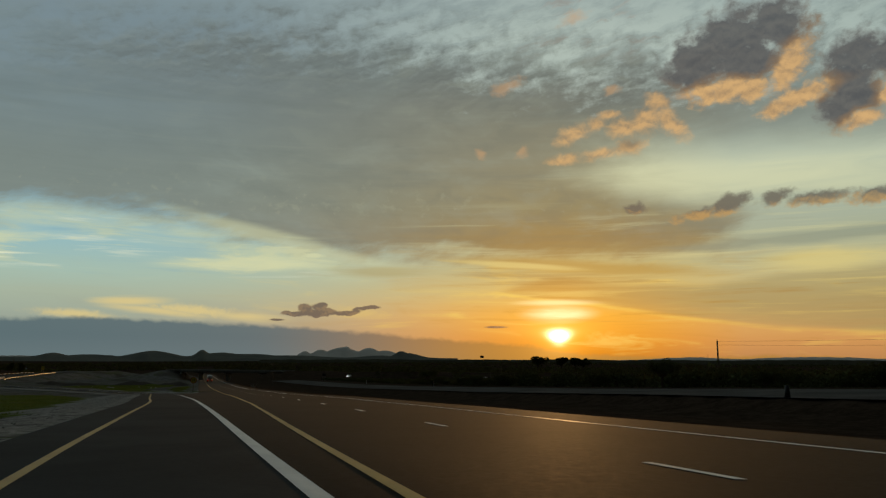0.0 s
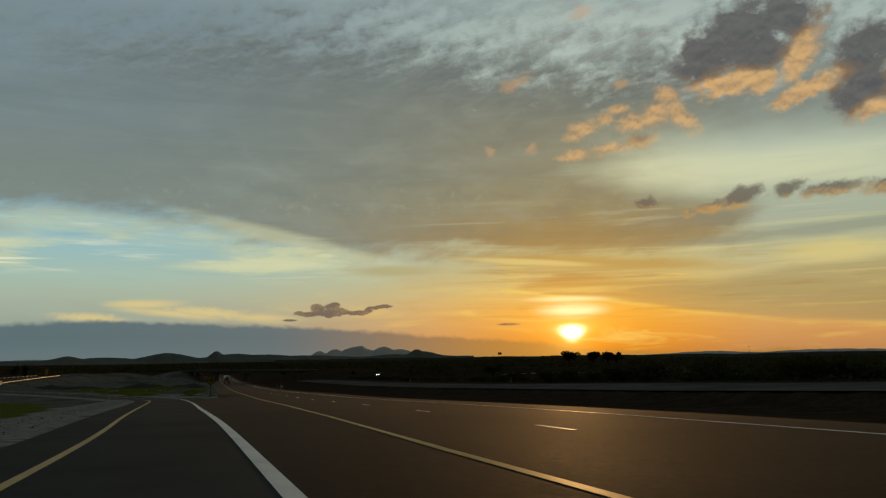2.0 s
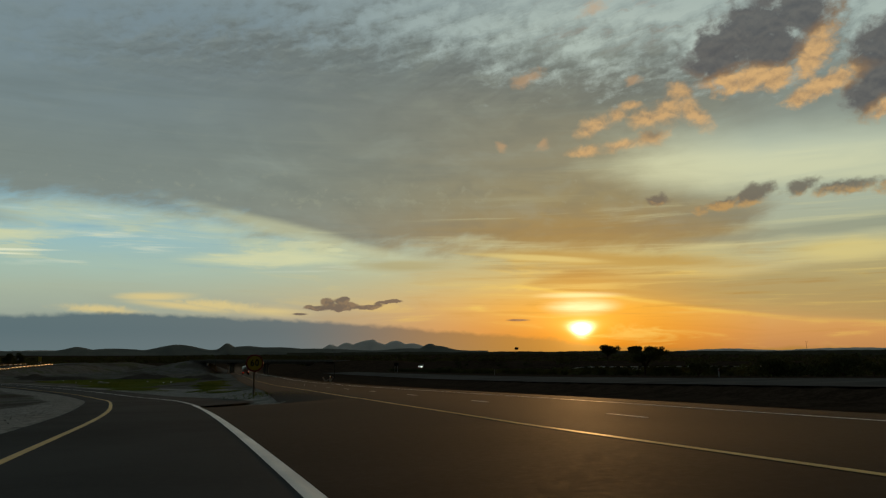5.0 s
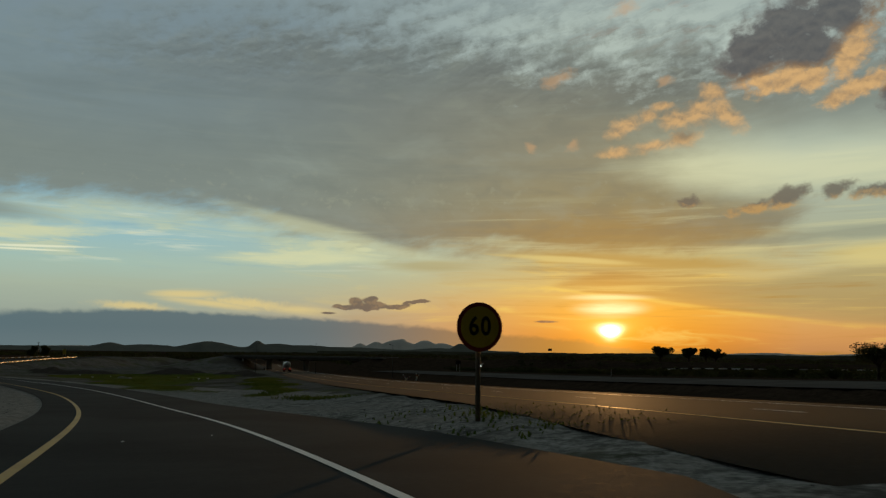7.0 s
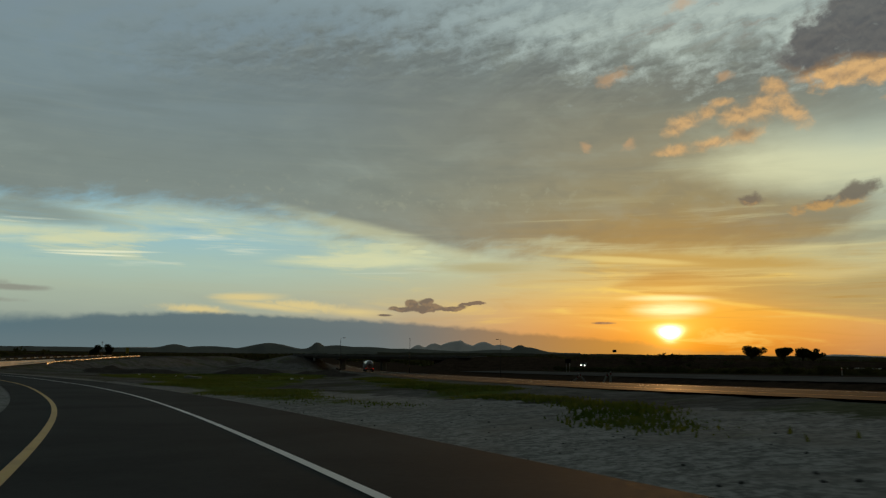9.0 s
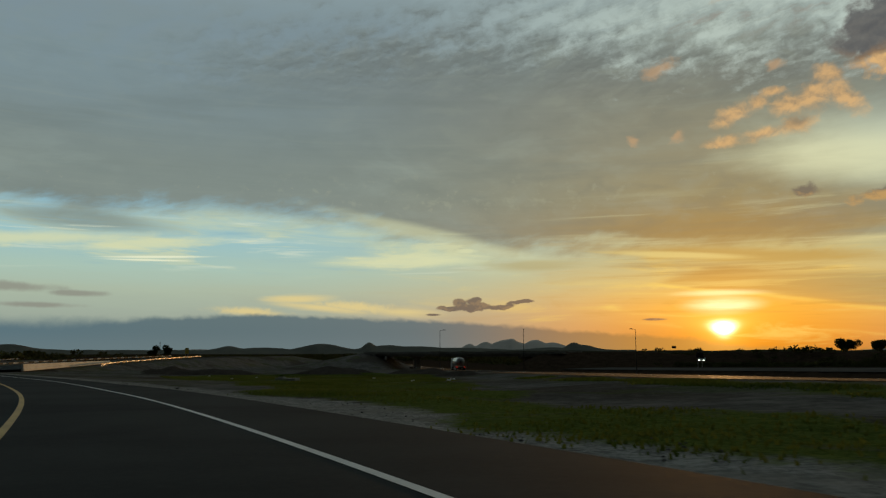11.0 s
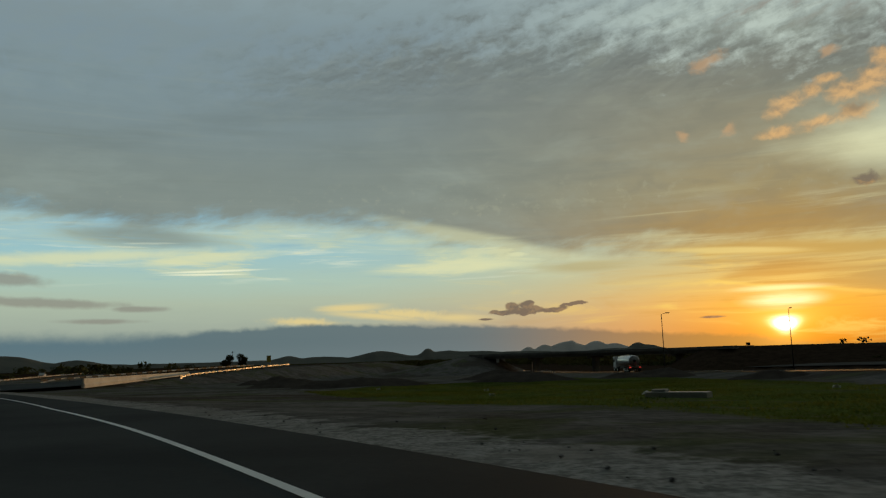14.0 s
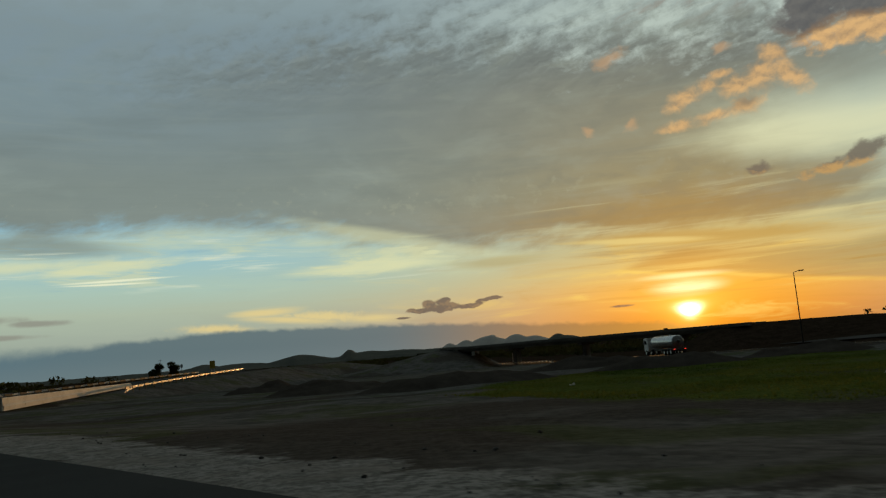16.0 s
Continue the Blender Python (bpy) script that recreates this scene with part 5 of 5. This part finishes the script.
# ---- trees and bushes ----
def leaf_cloud(rng, clumps, count, size):
    """Many small leaves round a set of clump centres (x, y, z, radius)."""
    verts, faces = [], []
    w = np.array([c[3] ** 2 for c in clumps])
    idx = rng.choice(len(clumps), count, p=w / w.sum())
    for i in idx:
        cx, cy, cz, r = clumps[i]
        d = rng.normal(size=3)
        d /= np.linalg.norm(d)
        p = np.array((cx, cy, cz)) + d * r * (0.55 + 0.5 * rng.random()) * np.array((1, 1, 0.8))
        a = rng.normal(size=3)
        a /= np.linalg.norm(a)
        b = np.cross(a, rng.normal(size=3))
        b /= np.linalg.norm(b)
        s = size * (0.6 + 0.8 * rng.random())
        k = len(verts)
        verts += [tuple(p - a * s), tuple(p + b * s * 0.45), tuple(p + a * s), tuple(p - b * s * 0.45)]
        faces.append((k, k + 1, k + 2, k + 3))
    me = bpy.data.meshes.new("crown")
    me.from_pydata(verts, [], faces)
    me.materials.append(LEAF)
    return me


def make_tree(seed, height, spread_, bare, leaves, size, label, category="tree", group="", full=1.0):
    """A tapered trunk that forks into limbs under a crown of leaf clumps; the trunk is clear up to bare."""
    rng = np.random.default_rng(seed)
    t = thing("tree" if category == "tree" else "bush", (0, 0, 0), label, category, group)
    bm = bmesh.new()
    fork = Vector((rng.normal() * 0.1, rng.normal() * 0.1, max(bare, 0.3)))
    rod(bm, (0, 0, -0.5), fork, 0.035 * height + 0.03, 0.026 * height + 0.02, 9)
    clumps = []
    n = max(5, int(7 + spread_ * 0.8))
    for i in range(n):
        a = 2 * math.pi * (i + rng.random() * 0.8) / n
        r = spread_ * (0.25 + 0.65 * rng.random())
        z = bare + (height - bare) * (0.35 + 0.5 * rng.random()) * (1 - 0.25 * r / spread_)
        tip = Vector((r * math.cos(a), r * math.sin(a), z))
        mid = fork.lerp(tip, 0.5) + Vector((0, 0, 0.12 * height * rng.random()))
        rod(bm, fork, mid, 0.016 * height + 0.012, 0.010 * height + 0.01, 6)
        rod(bm, mid, tip, 0.010 * height + 0.01, 0.012, 5)
        cr = full * (height - bare) * (0.2 + 0.14 * rng.random())
        clumps.append((tip.x, tip.y, min(tip.z, height - cr * 0.8), cr))
        clumps.append((mid.x * 1.15, mid.y * 1.15, mid.z + cr * 0.4, cr * 0.8))
    part("trunk", bm, BARK, t)
    crown = new("crown", leaf_cloud(rng, clumps, leaves, size))
    crown.parent = t
    return t


def plant(src, x, y, turn, size, sink=0.0):
    z = float(ground_height(x, y)) - sink
    return copy_thing(src, pose(x, y, z, 0, 0, turn) @ Matrix.Diagonal((size, size, size, 1)))


def settle_first(src, x, y, turn, size):
    src.matrix_world = pose(x, y, float(ground_height(x, y)), 0, 0, turn) @ Matrix.Diagonal((size, size, size, 1))


# the pair of gum trees beyond the link road
for k, (x, y, top, w, bare) in enumerate(((-312.0, 527.4, 2.0, 2.6, -3.0), (-305.6, 528.8, 0.9, 1.9, -3.0))):
    gz = float(ground_height(x, y))
    g = make_tree(40 + k, top - gz, w, bare, 5200, 0.26, "tall dark gum tree with a gappy crown", group="gum trees", full=0.52)
    g.matrix_world = pose(x, y, gz)
# flat-topped trees on the skyline right of the sun's path
for k, (x, y, top, w) in enumerate(((82, 813, 7.5, 10.0), (107, 815, 6.5, 5.5), (121, 812, 6.8, 7.0), (130, 816, 5.6, 8.0))):
    gz = float(ground_height(x, y))
    g = make_tree(60 + k, top - gz, w, (top - gz) * 0.42, 4200, 0.62, "dark spreading tree on the skyline", group="skyline trees", full=0.85)
    g.matrix_world = pose(x, y, gz)
THORN = make_tree(80, 6.6, 4.2, 2.0, 3600, 0.17, "dark thorn tree with a spreading ragged crown", group="thorn trees")
settle_first(THORN, -9.0, 214.0, 0, 0.74)
for x, y, turn, s in ((25.5, 98.0, 80, 0.82), (4.0, 176.0, 200, 0.55), (70.0, 150.0, 310, 0.7), (30.0, 300.0, 30, 0.45), (90.0, 230.0, 150, 0.4), (140.0, 330.0, 240, 0.3)):
    plant(THORN, x, y, turn, s)
rng = np.random.default_rng(5)
kinds = [make_tree(90 + k, 3.4 + 0.4 * k, 2.6 + 0.3 * k, 0.25, 1500, 0.2, "dense dark green thorn bush", "bush", "roadside bushes") for k in range(4)]
spots = []
for i in range(280):
    yy = rng.uniform(-30, 420)
    dm = rng.uniform(51, 60) if i < 150 else rng.uniform(60, 110)
    spots.append((float(main_x(yy)) + dm / MX, yy, rng.uniform(0, 360), rng.uniform(0.65, 1.0) * float(np.interp(yy, [150, 260], [1.0, 0.5]))))
for k in range(4):
    settle_first(kinds[k], *spots[k])
for i, (x, y, a, s) in enumerate(spots[4:]):
    plant(kinds[i % 4], x, y, a, s)


def far_woods(name, label, boxes, seed, high, leaf, band=False):
    """Scrub too far off to count: ragged clumps of leaves in one mesh; boxes of (x0, x1, y0, y1, how many), with x counted from the highway where band is set."""
    rng = np.random.default_rng(seed)
    V, F = [], []
    for x0, x1, y0, y1, n in boxes:
        xs, ys = rng.uniform(x0, x1, n), rng.uniform(y0, y1, n)
        if band:
            xs = main_x(ys) + xs / MX
        dr, dm = ways(xs, ys)
        zs = ground_height(xs, ys)
        ok = ((np.abs(dm) > 13) & ((dm < 5) | (dm > 54) | (ys > 560)) & ((ys > 300) | (dr < -16) | (dm > 54)) & ~((ys < 900) & (xs + 0.333 * ys < 60) & (xs + 0.333 * ys > -110)) & ~((xs > -330) & (xs < -150) & (ys > 330) & (ys < 560)))
        for x, y, z in zip(xs[ok], ys[ok], zs[ok]):
            h = high * rng.uniform(0.45, 1.25) * (float(np.interp(y, [150, 260, 520, 620], [1.0, 0.5, 0.5, 1.0])) if band or x > -60 else 1.0)
            w = h * rng.uniform(0.8, 1.7)
            near = y < 420 and x < 120
            m = 120 if near else 36
            d = rng.normal(size=(m, 3))
            d /= np.linalg.norm(d, axis=1)[:, None]
            c = np.array((x, y, z + h * 0.42)) + d * np.array((w, w, h * 0.5)) * rng.uniform(0.35, 1.0, (m, 1))
            a = rng.normal(size=(m, 3))
            a /= np.linalg.norm(a, axis=1)[:, None]
            b = np.cross(a, rng.normal(size=(m, 3)))
            b /= np.linalg.norm(b, axis=1)[:, None]
            s = leaf * h * rng.uniform(0.5, 1.0, (m, 1)) * (0.36 if near else 0.85)
            V.append(np.concatenate([c - a * s, c + b * s * 0.7, c + a * s, c - b * s * 0.7]))
            i = np.arange(m)
            F.append(np.stack([i, i + m, i + 2 * m, i + 3 * m], 1))
    sizes = np.cumsum([0] + [len(v) for v in V])
    faces = np.concatenate([f + o for f, o in zip(F, sizes)])
    me = bpy.data.meshes.new(name)
    me.from_pydata(np.concatenate(V).tolist(), [], faces.tolist())
    me.materials.append(LEAF)
    return tagged(new(name, me), label, "bushes", kind="stuff")


far_woods("far_scrub", "dark thorn scrub spread over the plain to the horizon", [(-1500, -330, 560, 1500, 2600), (-420, 500, 570, 1300, 3200), (20, 900, 40, 900, 2200), (-900, 1200, 1300, 2600, 2400), (-700, -230, 380, 620, 260), (-60, 300, 330, 560, 500), (-900, -260, 100, 420, 160)], 9, 3.6, 0.36)
far_woods("roadside_scrub", "thick dark thorn scrub beyond the second carriageway", [(50, 75, -20, 420, 900), (75, 170, -20, 700, 2600)], 11, 2.5, 0.34, True)
far_woods("near_scrub", "low dry bushes on the bare ground by the bridge", [(-110, -20, 350, 440, 70)], 10, 1.3, 0.34)


# ---- grass, stones and litter ----
def grass_patch(name, label, poly, count, seed, tall, thick=3):
    rng = np.random.default_rng(seed)
    P = np.array(poly)
    n = int(count * thick)
    xs, ys = rng.uniform(P[:, 0].min() - 3, P[:, 0].max() + 3, n), rng.uniform(P[:, 1].min() - 3, P[:, 1].max() + 3, n)
    wob = 0.9
    ok = inside(xs + wob * np.sin(ys * 0.45 + xs * 0.2), ys + wob * np.cos(xs * 0.5), poly)
    patchy = np.array([noise.noise((x * 0.14, y * 0.14, seed)) + 0.5 * noise.noise((x * 0.5, y * 0.5, seed + 9.0)) for x, y in zip(xs, ys)])
    ok &= patchy > rng.uniform(-0.35, 0.45, n)
    xs, ys = xs[ok][:count], ys[ok][:count]
    zs = ground_height(xs, ys)
    m = len(xs)
    verts, faces = [], []
    for b in range(5):
        a = rng.uniform(0, 2 * math.pi, m)
        h = tall * rng.uniform(0.5, 1.3, m)
        lean = rng.uniform(0.2, 0.9, m) * h
        ox, oy = xs + rng.normal(size=m) * 0.35, ys + rng.normal(size=m) * 0.35
        w = 0.02 + 0.02 * rng.random(m)
        base = np.stack([ox, oy, zs - 0.03], 1)
        side = np.stack([-np.sin(a) * w, np.cos(a) * w, np.zeros(m)], 1)
        mid = base + np.stack([np.cos(a) * lean * 0.35, np.sin(a) * lean * 0.35, h * 0.6], 1)
        tip = base + np.stack([np.cos(a) * lean, np.sin(a) * lean, h], 1)
        k = len(verts) if not verts else sum(len(v) for v in verts)
        i = np.arange(m)
        verts.append(np.concatenate([base - side, base + side, mid - side * 0.7, mid + side * 0.7, tip]))
        faces += (np.stack([i, i + m, i + 3 * m, i + 2 * m], 1) + k).tolist()
        faces += (np.stack([i + 2 * m, i + 3 * m, i + 4 * m], 1) + k).tolist()
    me = bpy.data.meshes.new(name)
    me.from_pydata(np.concatenate(verts).tolist(), [], faces)
    me.materials.append(GRASS)
    return tagged(new(name, me), label, "grass", kind="stuff")


grass_patch("grass", "patchy green grass on the dip beside the ramp", FIELD, 52000, 3, 0.09)
grass_patch("grass", "strip of green grass between ramp and highway", STRIP, 12000, 4, 0.13, 14)
grass_patch("grass", "low green grass beyond the gravel verge", LAWN, 9000, 5, 0.12)
grass_patch("grass", "thin grass tufts round the foot of the sign", [(-54, 140), (-56, 146), (-50, 150), (-46, 148), (-46, 141)], 500, 6, 0.1)


def pebble(rng, r):
    bm = bmesh.new()
    bmesh.ops.create_icosphere(bm, subdivisions=1, radius=r)
    for v in bm.verts:
        v.co *= 0.75 + 0.5 * rng.random()
        v.co.z *= 0.7
    return bm


def stones(name, label, count, seed):
    rng = np.random.default_rng(seed)
    verts, faces = [], []
    base = pebble(rng, 1.0)
    bv = np.array([v.co[:] for v in base.verts])
    bf = np.array([[v.index for v in f.verts] for f in base.faces])
    base.free()
    for i in range(count):
        y = rng.uniform(5, 262)
        side = rng.random() < 0.68 and y > 126
        off = float(R_OFF(y) + E_OFF(y)) + 0.3 + abs(rng.normal()) * 2.2 if side else float(L_OFF(y)) - 2.3 - abs(rng.normal()) * 1.6
        x, y = ramp_at(y, off)
        s = 0.01 + 0.025 * rng.random() ** 3
        a = rng.uniform(0, 6.28)
        rot = np.array([[math.cos(a), -math.sin(a), 0], [math.sin(a), math.cos(a), 0], [0, 0, 1]])
        faces.append(bf + len(verts) * len(bv))
        verts.append(bv @ rot.T * s * rng.uniform(0.8, 1.3, 3) + np.array((x, y, float(ground_height(x, y)) + s * 0.25)))
    me = bpy.data.meshes.new(name)
    me.from_pydata(np.concatenate(verts).tolist(), [], np.concatenate(faces).tolist())
    me.materials.append(GRAVEL)
    return tagged(new(name, me), label, "stones", kind="stuff")


stones("verge_stones", "loose grey stones scattered over the gravel verges", 3000, 12)
rng = np.random.default_rng(21)
for x, y, r in ((-141.4, 257.5, 0.1), (-108.0, 221.5, 0.2), (-100.5, 215.8, 0.12), (-121.5, 240.0, 0.1), (-92.5, 209.0, 0.12)):
    rock = thing("rock", (x, y, float(ground_height(x, y)) + r * 0.1), "rough dark rock lying on the verge", "rock", "verge rocks")
    part("stone", pebble(rng, r * 0.5), EARTH, rock)
for x, y, s in ((-141.5, 283.4, 0.28), (-126.5, 262.0, 0.3), (-118.5, 258.5, 0.35), (-103.0, 252.0, 0.3), (-98.0, 246.0, 0.35), (-97.0, 240.0, 0.3), (-130.0, 275.0, 0.25), (-55.5, 141.0, 0.12), (-56.6, 139.4, 0.1), (-110.0, 262.0, 0.3)):
    rag = thing("litter", (x, y, float(ground_height(x, y)) + 0.02), "crumpled white plastic litter on the ground", "litter", "white litter")
    bm = bmesh.new()
    bmesh.ops.create_grid(bm, x_segments=4, y_segments=4, size=s * 0.5)
    for v in bm.verts:
        v.co.z = abs(noise.noise((v.co.x * 9 + x, v.co.y * 9 + y, 0))) * s * 0.9 + s * 0.25
        v.co.x += 0.1 * s * noise.noise((v.co.y * 8, x, 2))
    bmesh.ops.solidify(bm, geom=list(bm.faces), thickness=0.01)
    part("sheet", bm, PAINT_WHITE, rag)
slab = thing("concrete_slab", (-117.1, 255.9, float(ground_height(-117.1, 255.9)) - 0.02), "broken pale concrete slab lying in the grass", "slab", turn=-18)
part("block", box(bmesh.new(), (0, 0, 0.15), (2.6, 0.8, 0.28), bevel=0.04), CONCRETE, slab)
part("lug", box(bmesh.new(), (-0.75, 0, 0.34), (0.6, 0.5, 0.12), bevel=0.03), CONCRETE, slab)


def mound(x, y, rx, ry, h, turn, seed):
    t = thing("earth_mound", (x, y, float(ground_height(x, y)) - 0.15), "heap of dark bare earth dumped beside the ramp", "earth mound", "earth mounds", turn=turn)
    bm = bmesh.new()
    bmesh.ops.create_grid(bm, x_segments=26, y_segments=18, size=1.0)
    for v in bm.verts:
        d = min(v.co.x ** 2 + v.co.y ** 2, 1.0)
        k = (1 - d) ** 1.3
        n = noise.noise((v.co.x * 2.2 + seed, v.co.y * 2.2, seed)) * 0.6 + noise.noise((v.co.x * 6 + seed, v.co.y * 6, 1)) * 0.25
        v.co = Vector((v.co.x * rx, v.co.y * ry, h * k * (1 + n) - 0.1))
    shade_smooth(part("soil", bm, EARTH, t))
    return t


for k, (x, y, rx, ry, h, turn) in enumerate(((-150, 300, 9, 4, 1.2, 30), (-163, 309, 8, 4, 1.0, 50), (-134, 310, 8, 4, 1.1, 0), (-120, 322, 9, 5, 1.2, 20), (-140, 330, 10, 5, 1.3, -10), (-178, 330, 7, 4, 1.2, 60), (-108, 300, 6, 3, 0.8, 15))):
    mound(x, y, rx, ry, h, turn, k + 1)


# ---- roadworks bits by the highway ----
BX, BY = 21.6, 51.5
bl = thing("bollard", (BX, BY, float(ground_height(BX, BY))), "squat dark plastic bollard on the dug median", "bollard")
shade_smooth(part("body", rod(bmesh.new(), (0, 0, 0), (0, 0, 0.85), 0.2, 0.13, 14), BLACK, bl))
part("foot", rod(bmesh.new(), (0, 0, 0), (0, 0, 0.08), 0.32, 0.3, 14), RUBBER, bl)
for k, (off, y, lean) in enumerate(((8.4, 228, 0), (8.9, 231, 28), (8.6, 235, -35), (9.4, 241, 50), (47.0, 246, 0), (46.5, 170, 0))):
    x, yy = main_at(y, off)
    d = thing("delineator", (x, yy, float(ground_height(x, yy)) + 0.02), "white plastic delineator post" + (" knocked over beside the highway" if lean else " standing beside the highway"), "delineator", "delineators")
    m = Matrix.Rotation(radians(lean), 4, "Y")
    part("blade", box(bmesh.new(), (0, 0, 0.55), (0.16, 0.05, 1.1), m, 0.015), PAINT_WHITE, d)
    part("band", box(bmesh.new(), (0, -0.03, 0.85), (0.165, 0.02, 0.16), m), SIGN_RED, d)
    part("foot", box(bmesh.new(), (0, 0, 0.03), (0.36, 0.3, 0.06), bevel=0.015), RUBBER, d)
